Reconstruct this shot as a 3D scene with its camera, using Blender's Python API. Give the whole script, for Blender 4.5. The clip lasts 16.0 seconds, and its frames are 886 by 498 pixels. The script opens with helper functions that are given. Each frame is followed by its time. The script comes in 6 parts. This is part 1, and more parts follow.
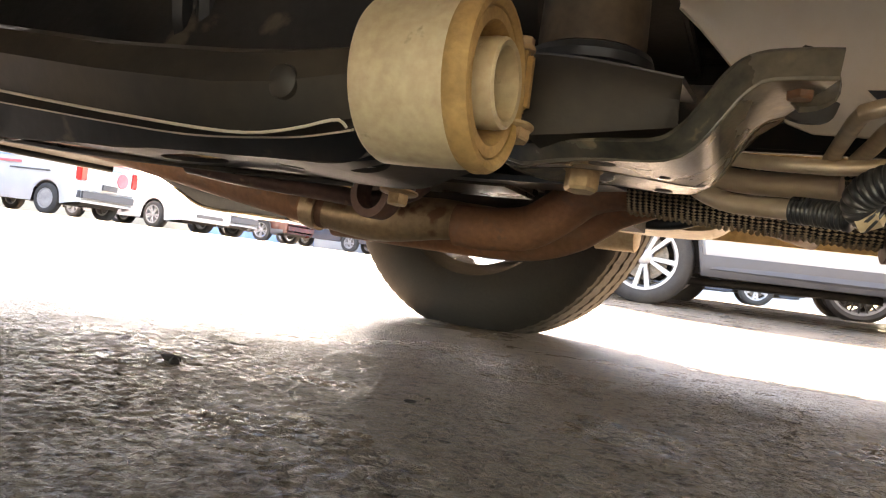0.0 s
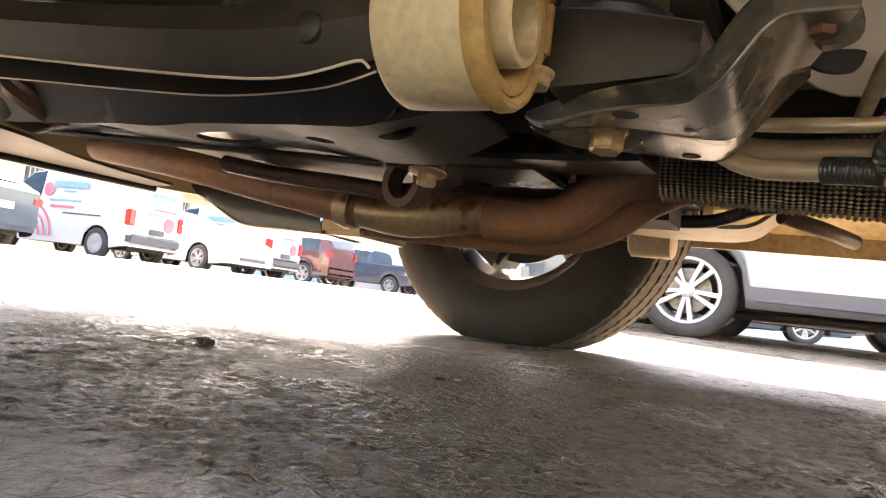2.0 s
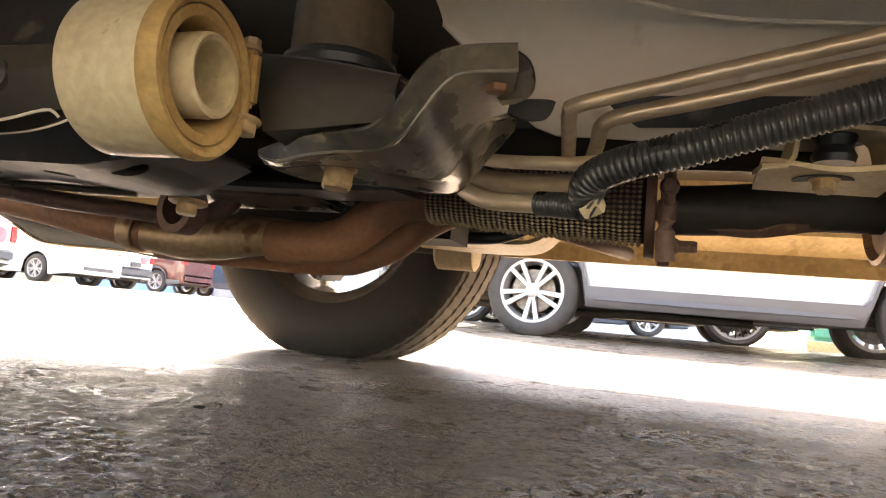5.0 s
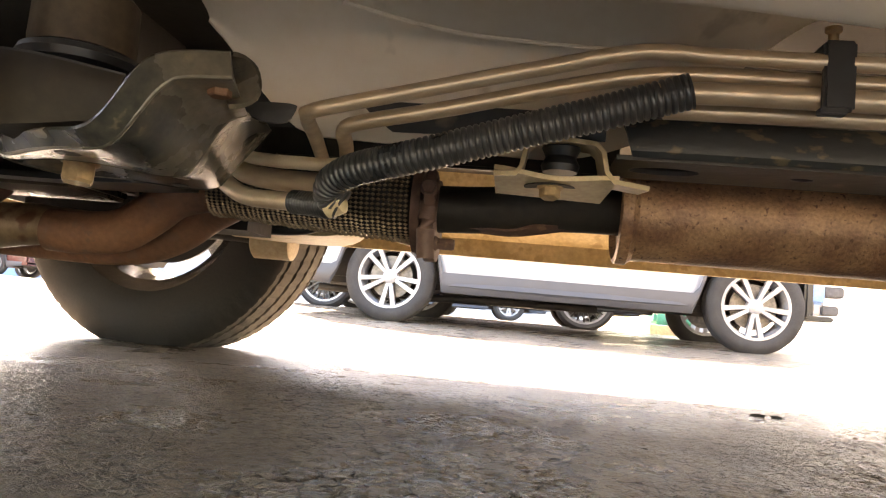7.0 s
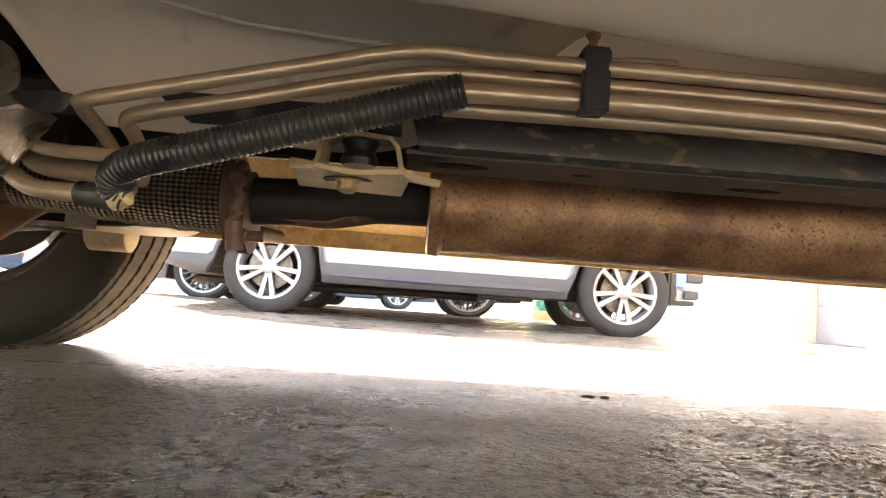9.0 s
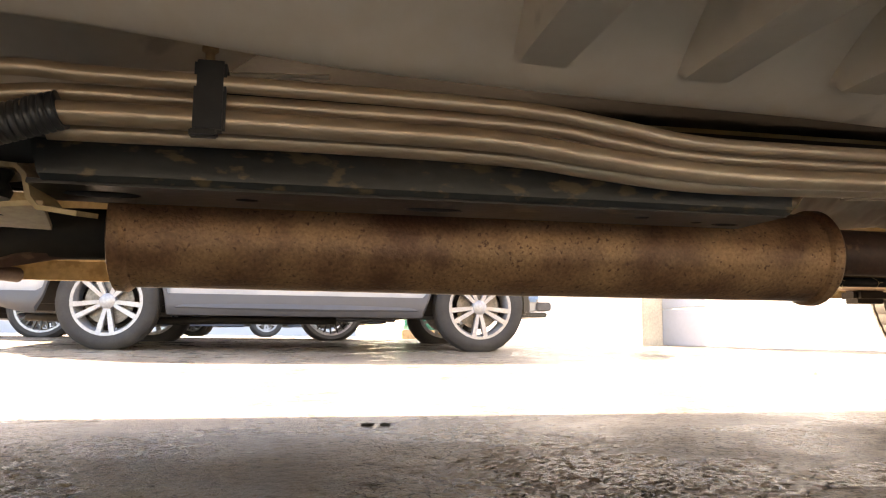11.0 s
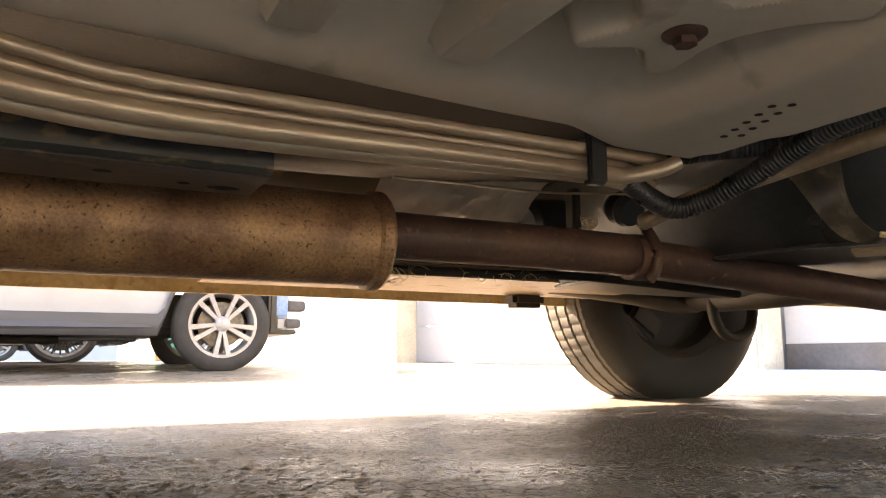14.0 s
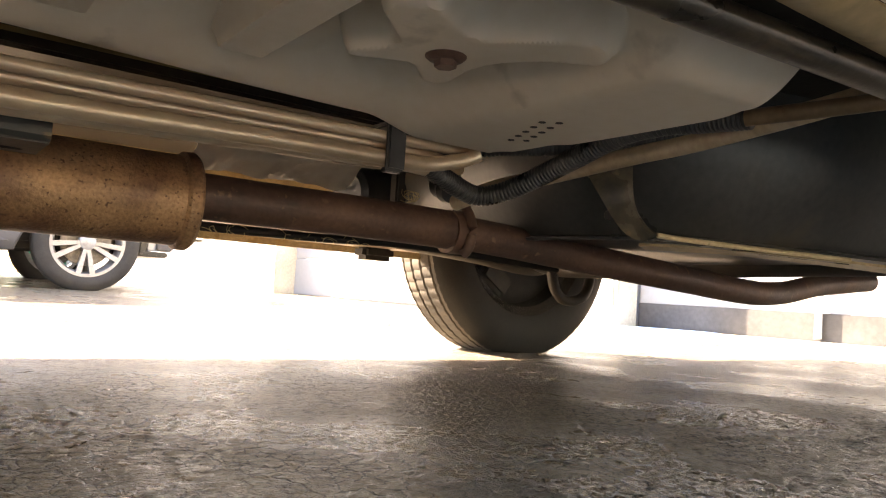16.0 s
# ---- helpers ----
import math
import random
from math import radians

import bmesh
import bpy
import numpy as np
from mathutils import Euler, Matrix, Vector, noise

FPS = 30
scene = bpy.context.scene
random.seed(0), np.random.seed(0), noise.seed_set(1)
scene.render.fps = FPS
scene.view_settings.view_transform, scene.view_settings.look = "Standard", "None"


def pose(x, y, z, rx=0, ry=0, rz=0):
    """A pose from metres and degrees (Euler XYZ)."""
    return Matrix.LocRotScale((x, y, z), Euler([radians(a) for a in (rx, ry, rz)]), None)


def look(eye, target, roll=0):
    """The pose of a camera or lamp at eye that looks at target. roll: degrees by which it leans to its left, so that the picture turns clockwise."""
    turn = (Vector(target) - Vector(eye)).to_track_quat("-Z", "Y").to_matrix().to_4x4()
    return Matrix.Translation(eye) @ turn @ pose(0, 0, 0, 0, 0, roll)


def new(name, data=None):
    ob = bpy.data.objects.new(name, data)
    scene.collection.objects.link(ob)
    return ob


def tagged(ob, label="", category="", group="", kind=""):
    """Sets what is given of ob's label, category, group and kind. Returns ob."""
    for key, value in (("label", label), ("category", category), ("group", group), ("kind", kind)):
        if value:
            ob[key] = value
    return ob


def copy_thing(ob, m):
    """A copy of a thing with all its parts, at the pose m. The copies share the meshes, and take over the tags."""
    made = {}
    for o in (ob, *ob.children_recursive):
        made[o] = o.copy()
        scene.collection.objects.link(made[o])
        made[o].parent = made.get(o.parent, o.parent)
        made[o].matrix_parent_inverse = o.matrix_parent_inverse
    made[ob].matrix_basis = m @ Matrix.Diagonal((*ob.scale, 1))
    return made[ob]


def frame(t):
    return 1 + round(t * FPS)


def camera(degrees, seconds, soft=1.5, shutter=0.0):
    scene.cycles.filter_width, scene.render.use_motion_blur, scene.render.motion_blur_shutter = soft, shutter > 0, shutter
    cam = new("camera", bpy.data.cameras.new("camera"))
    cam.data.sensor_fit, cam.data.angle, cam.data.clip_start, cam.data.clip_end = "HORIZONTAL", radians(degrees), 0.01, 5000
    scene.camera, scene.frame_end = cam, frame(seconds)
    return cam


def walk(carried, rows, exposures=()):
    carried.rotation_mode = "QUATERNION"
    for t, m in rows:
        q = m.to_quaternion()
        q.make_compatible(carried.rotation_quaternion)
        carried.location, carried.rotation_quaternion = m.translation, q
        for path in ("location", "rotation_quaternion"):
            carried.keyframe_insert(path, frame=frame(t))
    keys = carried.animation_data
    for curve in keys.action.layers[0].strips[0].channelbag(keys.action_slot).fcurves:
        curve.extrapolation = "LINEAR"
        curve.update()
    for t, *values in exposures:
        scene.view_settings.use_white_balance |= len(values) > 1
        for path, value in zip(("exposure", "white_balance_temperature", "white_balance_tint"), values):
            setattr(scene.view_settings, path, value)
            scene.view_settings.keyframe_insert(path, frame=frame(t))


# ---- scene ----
cam = camera(61.4, 16.0, soft=1.15)
PATH = [
    (0, (0.2682, 0.1272, 0.1340), (-0.5128, 1.9683, 0.1730), 7.4),
    (0.5, (0.2518, 0.1227, 0.1320), (-0.6148, 1.9237, 0.2050), 6.6),
    (1, (0.2593, 0.1316, 0.0890), (-0.6535, 1.9071, 0.2080), 6.5),
    (1.5, (0.2687, 0.1380, 0.0710), (-0.6482, 1.9100, 0.2070), 6.7),
    (2, (0.2849, 0.1341, 0.0730), (-0.6034, 1.9212, 0.2140), 7.0),
    (2.5, (0.2931, 0.1379, 0.0740), (-0.5640, 1.9390, 0.2250), 7.1),
    (3, (0.2940, 0.1383, 0.0760), (-0.5243, 1.9559, 0.2350), 7.1),
    (3.2, (0.2991, 0.1358, 0.0770), (-0.4997, 1.9612, 0.2450), 6.9),
    (5.3, (0.4110, 0.1426, 0.1120), (-0.0994, 2.0672, 0.2940), 5.3),
    (5.5, (0.4230, 0.1446, 0.1150), (-0.0556, 2.0781, 0.2960), 5.5),
    (6, (0.4502, 0.1423, 0.1150), (0.0521, 2.0940, 0.2950), 5.5),
    (6.5, (0.4803, 0.1347, 0.1160), (0.1696, 2.1028, 0.2920), 5.3),
    (7, (0.5022, 0.1296, 0.1230), (0.2806, 2.1093, 0.2970), 5.1),
    (7.5, (0.5348, 0.1270, 0.1220), (0.4013, 2.1149, 0.2970), 4.9),
    (8, (0.5531, 0.1259, 0.1290), (0.5060, 2.1181, 0.3080), 4.7),
    (8.2, (0.5582, 0.1266, 0.1300), (0.5452, 2.1179, 0.3150), 5.2),
    (10.3, (0.6817, 0.1089, 0.1540), (0.9050, 2.0927, 0.2780), 0.9),
    (10.5, (0.7024, 0.1224, 0.1690), (0.9606, 2.1002, 0.3090), 0.8),
    (11, (0.7787, 0.1465, 0.1520), (1.1621, 2.0955, 0.3850), 0.6),
    (11.5, (0.8743, 0.1762, 0.1210), (1.3858, 2.0847, 0.4260), -0.2),
    (12, (0.9347, 0.1759, 0.1170), (1.5541, 2.0475, 0.4570), -0.9),
    (12.5, (0.9748, 0.1791, 0.1220), (1.6777, 2.0203, 0.4660), -1.2),
    (13, (1.0062, 0.1741, 0.1160), (1.7830, 1.9878, 0.4470), -1.2),
    (13.5, (1.0382, 0.1639, 0.1130), (1.8817, 1.9499, 0.4220), -0.8),
    (14, (1.0734, 0.1507, 0.1140), (1.9865, 1.9066, 0.4080), -0.2),
    (14.5, (1.0959, 0.1468, 0.1390), (2.0815, 1.8642, 0.4210), 0.7),
    (15, (1.1312, 0.1304, 0.1480), (2.1870, 1.8096, 0.4080), 1.6),
    (15.5, (1.1542, 0.1097, 0.1460), (2.2717, 1.7542, 0.3650), 2.5),
    (16, (1.1376, 0.0596, 0.1600), (2.3024, 1.6801, 0.2860), 3.7),
]
EXPOSURES = [(0, 4.68, 9000, 20), (8, 4.9, 9100, 20), (11, 4.18, 9200, 20), (12.5, 4.12, 9300, 20), (14, 4.27, 9300, 20), (16, 4.45, 9200, 19)]
walk(cam, [(t, look(eye, target, roll)) for t, eye, target, roll in PATH], EXPOSURES)

# ---- world, sun, exposure ----
SUN_DIR = Vector((0.75, -1.05, -1.0)).normalized()
world = bpy.data.worlds.new("sky")
scene.world = world
world.use_nodes = True
wn = world.node_tree.nodes
sky = wn.new("ShaderNodeTexSky")
sky.sky_type, sky.sun_disc = "NISHITA", False
sky.sun_elevation = math.asin(-SUN_DIR.z)
sky.sun_rotation = math.atan2(-SUN_DIR.x, -SUN_DIR.y)
world.node_tree.links.new(sky.outputs[0], wn["Background"].inputs[0])
wn["Background"].inputs[1].default_value = 0.075
sun = new("sun", bpy.data.lights.new("sun", "SUN"))
sun.data.energy, sun.data.angle, sun.data.color = 2.6, radians(0.55), (1.0, 0.94, 0.85)
sun.matrix_world = look((0, 0, 0), SUN_DIR)
sun.location = (-8, 12, 12)


# ---- materials ----
def material(name, a, b, rough=0.6, metal=0.0, scale=8.0, grain=120.0, bump=0.2, spots=None, spot_scale=40.0, spot_cut=0.58,
             rough_vary=0.15, stretch=(1, 1, 1), coat=0.0, random_vary=0.0, grain_mix=0.35):
    """Two tones mixed by a broad noise, a fine grain, optional third-tone spots, and relief."""
    m = bpy.data.materials.new(name)
    m.use_nodes = True
    n, ln = m.node_tree.nodes, m.node_tree.links
    p = n["Principled BSDF"]
    tc = n.new("ShaderNodeTexCoord")
    mp = n.new("ShaderNodeMapping")
    mp.inputs["Scale"].default_value = stretch
    ln.new(tc.outputs["Object"], mp.inputs["Vector"])
    big = n.new("ShaderNodeTexNoise")
    big.inputs["Scale"].default_value, big.inputs["Detail"].default_value = scale, 5
    fine = n.new("ShaderNodeTexNoise")
    fine.inputs["Scale"].default_value, fine.inputs["Detail"].default_value = grain, 3
    for t in (big, fine):
        ln.new(mp.outputs[0], t.inputs["Vector"])
    ramp = n.new("ShaderNodeValToRGB")
    ramp.color_ramp.elements[0].position, ramp.color_ramp.elements[1].position = 0.38, 0.64
    ramp.color_ramp.elements[0].color, ramp.color_ramp.elements[1].color = (*a, 1), (*b, 1)
    ln.new(big.outputs["Fac"], ramp.inputs[0])
    grainmix = n.new("ShaderNodeMix")
    grainmix.data_type, grainmix.blend_type = "RGBA", "OVERLAY"
    grainmix.inputs["Factor"].default_value = grain_mix
    ln.new(ramp.outputs[0], grainmix.inputs["A"])
    ln.new(fine.outputs["Fac"], grainmix.inputs["B"])
    out = grainmix.outputs["Result"]
    if spots:
        sn = n.new("ShaderNodeTexNoise")
        sn.inputs["Scale"].default_value, sn.inputs["Detail"].default_value = spot_scale, 6
        ln.new(mp.outputs[0], sn.inputs["Vector"])
        sr = n.new("ShaderNodeValToRGB")
        sr.color_ramp.elements[0].position, sr.color_ramp.elements[1].position = spot_cut, spot_cut + 0.07
        ln.new(sn.outputs["Fac"], sr.inputs[0])
        sm = n.new("ShaderNodeMix")
        sm.data_type = "RGBA"
        ln.new(sr.outputs[0], sm.inputs["Factor"])
        ln.new(out, sm.inputs["A"])
        sm.inputs["B"].default_value = (*spots, 1)
        out = sm.outputs["Result"]
    if random_vary:
        oi = n.new("ShaderNodeObjectInfo")
        hv = n.new("ShaderNodeHueSaturation")
        mr = n.new("ShaderNodeMapRange")
        mr.inputs["To Min"].default_value, mr.inputs["To Max"].default_value = 1 - random_vary, 1 + random_vary
        ln.new(oi.outputs["Random"], mr.inputs["Value"])
        ln.new(mr.outputs[0], hv.inputs["Value"])
        ln.new(out, hv.inputs["Color"])
        out = hv.outputs[0]
    ln.new(out, p.inputs["Base Color"])
    rr = n.new("ShaderNodeMapRange")
    rr.inputs["To Min"].default_value, rr.inputs["To Max"].default_value = max(0.03, rough - rough_vary), min(1, rough + rough_vary)
    ln.new(big.outputs["Fac"], rr.inputs["Value"])
    ln.new(rr.outputs[0], p.inputs["Roughness"])
    p.inputs["Metallic"].default_value = metal
    p.inputs["Coat Weight"].default_value = coat
    if bump:
        bp = n.new("ShaderNodeBump")
        bp.inputs["Strength"].default_value, bp.inputs["Distance"].default_value = bump, 0.002
        ln.new(fine.outputs["Fac"], bp.inputs["Height"])
        ln.new(bp.outputs[0], p.inputs["Normal"])
    return m


M_PAN = material("underbody_paint", (0.67, 0.605, 0.505), (0.74, 0.675, 0.57), 0.5, scale=4, grain=60, bump=0.06, grain_mix=0.12, spots=(0.50, 0.45, 0.37), spot_scale=14, spot_cut=0.64)
M_GOLD = material("dusty_gold_paint", (0.42, 0.32, 0.17), (0.52, 0.41, 0.24), 0.45, scale=9, grain=90, bump=0.1, spots=(0.37, 0.275, 0.145), spot_scale=30)
M_BUSH = material("dusty_bushing_steel", (0.58, 0.455, 0.27), (0.67, 0.54, 0.345), 0.45, 0.1, scale=12, grain=150, bump=0.12, spots=(0.40, 0.31, 0.18), spot_scale=60, spot_cut=0.66)
M_OCHRE = material("dusty_rubber_face", (0.42, 0.255, 0.095), (0.56, 0.36, 0.15), 0.75, scale=20, grain=200, bump=0.3)
M_RUST = material("rusty_muffler_steel", (0.15, 0.072, 0.045), (0.42, 0.255, 0.145), 0.44, 0.3, scale=11, grain=260, bump=0.45, grain_mix=0.6, spots=(0.13, 0.066, 0.040), spot_scale=210, spot_cut=0.60)
M_PIPE = material("oxidised_exhaust_pipe", (0.075, 0.046, 0.040), (0.15, 0.085, 0.064), 0.55, 0.2, scale=10, grain=140, bump=0.25, spots=(0.20, 0.125, 0.085), spot_scale=60, spot_cut=0.62)
M_PIPE2 = material("orange_rusted_pipe", (0.14, 0.075, 0.048), (0.27, 0.130, 0.070), 0.6, 0.15, scale=6, grain=140, bump=0.3, spots=(0.20, 0.11, 0.07), spot_scale=50)
M_CAT = material("brown_heat_tinted_steel", (0.22, 0.15, 0.09), (0.33, 0.24, 0.15), 0.42, 0.5, scale=8, grain=120, bump=0.2, spots=(0.16, 0.08, 0.045), spot_scale=25)
M_BLACK = material("black_chassis_paint", (0.014, 0.015, 0.016), (0.030, 0.030, 0.030), 0.4, scale=9, grain=90, bump=0.2, spots=(0.13, 0.115, 0.085), spot_scale=18, spot_cut=0.62)
M_RAIL = material("black_rail_with_dry_mud", (0.022, 0.027, 0.030), (0.048, 0.053, 0.053), 0.42, scale=8, grain=120, bump=0.25, spots=(0.14, 0.112, 0.068), spot_scale=66, spot_cut=0.56, stretch=(0.6, 1, 1.2))
# dusty black arms; on the far floor panel this black stands for shade
M_ARM = material("dusty_arm_and_shade_black", (0.012, 0.010, 0.008), (0.040, 0.031, 0.021), 0.55, scale=9, grain=90, bump=0.2)
M_FRAME = material("dusty_dark_subframe", (0.022, 0.020, 0.017), (0.085, 0.066, 0.044), 0.30, 0.2, scale=7, grain=110, bump=0.2, spots=(0.05, 0.045, 0.04), spot_scale=22)
M_BRKT = material("dust_coated_black_steel", (0.050, 0.052, 0.046), (0.20, 0.172, 0.125), 0.27, 0.15, scale=15, grain=160, bump=0.12, spots=(0.30, 0.245, 0.16), spot_scale=30, spot_cut=0.60, rough_vary=0.12)
M_PLASTIC = material("black_plastic", (0.016, 0.019, 0.021), (0.030, 0.032, 0.033), 0.34, scale=6, grain=80, bump=0.1, spots=(0.04, 0.037, 0.031), spot_scale=10, spot_cut=0.66)
M_TANK = material("dusty_black_tank_plastic", (0.045, 0.050, 0.052), (0.080, 0.082, 0.080), 0.34, scale=5, grain=90, bump=0.1, spots=(0.085, 0.080, 0.068), spot_scale=9, spot_cut=0.66)
M_HOSE = material("corrugated_black_plastic", (0.026, 0.029, 0.031), (0.050, 0.052, 0.052), 0.30, scale=18, grain=80, bump=0.1)
M_LINE = material("dusty_metal_line", (0.48, 0.37, 0.25), (0.64, 0.52, 0.38), 0.36, 0.45, scale=10, grain=120, bump=0.12, stretch=(0.3, 1, 1))
M_BOLT = material("yellowed_zinc_bolt", (0.36, 0.235, 0.12), (0.54, 0.385, 0.22), 0.45, 0.4, scale=40, grain=200, bump=0.2)
M_MESH = material("dirty_braided_steel", (0.20, 0.155, 0.10), (0.34, 0.275, 0.19), 0.5, 0.5, scale=20, grain=120, bump=0.2)
M_FOIL = material("dented_heat_shield", (0.58, 0.49, 0.38), (0.70, 0.60, 0.47), 0.42, 0.15, scale=14, grain=40, bump=0.4)
M_TYRE = material("dusty_tyre_rubber", (0.008, 0.0078, 0.0075), (0.018, 0.0155, 0.013), 0.7, scale=7, grain=150, bump=0.25)
M_CARTYRE = material("grey_dusty_tyre", (0.030, 0.030, 0.031), (0.048, 0.047, 0.046), 0.8, scale=7, grain=150, bump=0.25)
M_MOUNT = material("dusty_brown_mount", (0.055, 0.038, 0.023), (0.12, 0.085, 0.05), 0.6, scale=16, grain=120, bump=0.2)
M_TREAD = material("dusty_tyre_tread", (0.060, 0.054, 0.046), (0.105, 0.095, 0.080), 0.85, scale=10, grain=120, bump=0.3)
M_ALLOY = material("silver_alloy", (0.30, 0.31, 0.33), (0.38, 0.39, 0.41), 0.34, 0.35, scale=6, grain=60, bump=0.05)
M_RIMIN = material("brake_dusted_alloy", (0.55, 0.53, 0.52), (0.75, 0.74, 0.73), 0.16, 0.95, scale=6, grain=60, bump=0.1)
# grimy metal; on hidden floors and the tunnel roof its black paints shade
M_DARK = material("grimy_metal_and_shade", (0.010, 0.009, 0.008), (0.026, 0.022, 0.018), 0.65, 0.1, scale=12, grain=90, bump=0.3)
M_WALL = material("white_painted_wall", (0.37, 0.395, 0.435), (0.41, 0.435, 0.47), 0.6, scale=1.5, grain=40, bump=0.15, grain_mix=0.08)
M_DOORPAINT = material("white_roller_door_paint", (0.38, 0.405, 0.445), (0.42, 0.445, 0.48), 0.45, scale=1.2, grain=30, bump=0.05, grain_mix=0.06)
M_PILLAR = material("cream_rendered_pillar", (0.50, 0.46, 0.38), (0.60, 0.56, 0.47), 0.8, scale=4, grain=60, bump=0.4)
M_STRIPE = material("charcoal_painted_plinth", (0.06, 0.06, 0.065), (0.09, 0.09, 0.095), 0.6, scale=3, grain=40, bump=0.2)
M_BLUEPAINT = material("blue_floor_paint", (0.16, 0.30, 0.55), (0.24, 0.38, 0.62), 0.6, scale=5, grain=40, bump=0.2)
M_GLASS = material("tinted_car_glass", (0.02, 0.03, 0.035), (0.03, 0.04, 0.045), 0.06, 0.0, scale=2, grain=5, bump=0, rough_vary=0.02)
M_CONC = material("light_concrete_edge", (0.38, 0.35, 0.29), (0.50, 0.46, 0.38), 0.9, scale=6, grain=60, bump=0.5)
M_REDLAMP = material("red_lamp_lens", (0.55, 0.02, 0.02), (0.65, 0.03, 0.03), 0.15, scale=5, grain=20, bump=0)
M_LAMP = material("clear_lamp_lens", (0.6, 0.62, 0.65), (0.7, 0.72, 0.74), 0.1, scale=5, grain=20, bump=0)
M_STRAW = material("dry_straw", (0.45, 0.36, 0.20), (0.6, 0.5, 0.3), 0.9, scale=30, grain=200, bump=0)
M_STONE = material("loose_grit", (0.06, 0.055, 0.05), (0.34, 0.30, 0.22), 0.85, scale=30, grain=200, bump=0.4, random_vary=0.35)


def paint(name, col, rough=0.25, dark=0.85):
    return material(name, tuple(c * dark for c in col), col, rough, 0.1, scale=2.0, grain=40, bump=0.0, rough_vary=0.06, coat=0.5, grain_mix=0.03)


CRAZE_FROM = (-0.35, 0.55)  # the crazed stretch of the yard begins here (offset from the middle of the sheet)


def ground_material():
    m = bpy.data.materials.new("worn_yard_concrete")
    m.use_nodes = True
    n, ln = m.node_tree.nodes, m.node_tree.links
    p = n["Principled BSDF"]
    tc = n.new("ShaderNodeTexCoord")

    def noise_at(scale, detail=5, rough=0.55, stretch=None):
        t = n.new("ShaderNodeTexNoise")
        t.inputs["Scale"].default_value, t.inputs["Detail"].default_value, t.inputs["Roughness"].default_value = scale, detail, rough
        if stretch:
            mp = n.new("ShaderNodeMapping")
            mp.inputs["Scale"].default_value = stretch
            ln.new(tc.outputs["Object"], mp.inputs["Vector"])
            ln.new(mp.outputs[0], t.inputs["Vector"])
        else:
            ln.new(tc.outputs["Object"], t.inputs["Vector"])
        return t

    def ramp(src, stops):
        r = n.new("ShaderNodeValToRGB")
        e = r.color_ramp.elements
        e[0].position, e[0].color = stops[0][0], (*stops[0][1], 1)
        e[1].position, e[1].color = stops[-1][0], (*stops[-1][1], 1)
        for q, c in stops[1:-1]:
            k = e.new(q)
            k.color = (*c, 1)
        ln.new(src, r.inputs[0])
        return r

    def mix(f, a, b, mode="MIX"):
        x = n.new("ShaderNodeMix")
        x.data_type, x.blend_type = "RGBA", mode
        if isinstance(f, float):
            x.inputs["Factor"].default_value = f
        else:
            ln.new(f, x.inputs["Factor"])
        ln.new(a, x.inputs["A"])
        if isinstance(b, tuple):
            x.inputs["B"].default_value = (*b, 1)
        else:
            ln.new(b, x.inputs["B"])
        return x.outputs["Result"]

    patches = noise_at(1.3, 5, 0.6)
    col = ramp(patches.outputs["Fac"], [(0.34, (0.215, 0.166, 0.119)), (0.5, (0.302, 0.242, 0.178)), (0.66, (0.375, 0.307, 0.232))]).outputs[0]
    stain = noise_at(4.5, 4, 0.6)
    col = mix(ramp(stain.outputs["Fac"], [(0.56, (0, 0, 0)), (0.70, (0.7, 0.7, 0.7))]).outputs[0], col, (0.13, 0.11, 0.09))
    speck = noise_at(70, 4, 0.7)
    col = mix(0.5, col, speck.outputs["Fac"], "OVERLAY")
    grit = noise_at(230, 3, 0.7)
    col = mix(0.4, col, grit.outputs["Fac"], "OVERLAY")
    pale = noise_at(30, 3, 0.5)
    col = mix(ramp(pale.outputs["Fac"], [(0.69, (0, 0, 0)), (0.74, (0.8, 0.8, 0.8))]).outputs[0], col, (0.44, 0.41, 0.35))
    pits = noise_at(62, 6, 0.75)
    col = mix(ramp(pits.outputs["Fac"], [(0.38, (0.9, 0.9, 0.9)), (0.475, (0, 0, 0))]).outputs[0], col, (0.085, 0.07, 0.055))
    # hairline cracks, broken up by a noise and bent by another
    bend = noise_at(6, 4, 0.6)
    warp = n.new("ShaderNodeVectorMath")
    warp.operation = "MULTIPLY_ADD"
    ln.new(bend.outputs["Color"], warp.inputs[0])
    warp.inputs[1].default_value = (0.16, 0.16, 0)
    ln.new(tc.outputs["Object"], warp.inputs[2])
    cr = n.new("ShaderNodeTexVoronoi")
    cr.feature = "DISTANCE_TO_EDGE"
    cr.inputs["Scale"].default_value = 5.0
    ln.new(warp.outputs[0], cr.inputs["Vector"])
    line = ramp(cr.outputs["Distance"], [(0.0, (1, 1, 1)), (0.011, (0, 0, 0))]).outputs[0]
    gate = ramp(noise_at(2.6, 3).outputs["Fac"], [(0.50, (0, 0, 0)), (0.60, (1, 1, 1))]).outputs[0]
    crack = n.new("ShaderNodeMath")
    crack.operation = "MULTIPLY"
    ln.new(line, crack.inputs[0])
    ln.new(gate, crack.inputs[1])
    col = mix(crack.outputs[0], col, (0.045, 0.04, 0.035))
    # crazing: a fine net of short cracks, stronger in some patches
    fw = noise_at(30, 3, 0.6)
    warp2 = n.new("ShaderNodeVectorMath")
    warp2.operation = "MULTIPLY_ADD"
    ln.new(fw.outputs["Color"], warp2.inputs[0])
    warp2.inputs[1].default_value = (0.035, 0.035, 0)
    ln.new(tc.outputs["Object"], warp2.inputs[2])
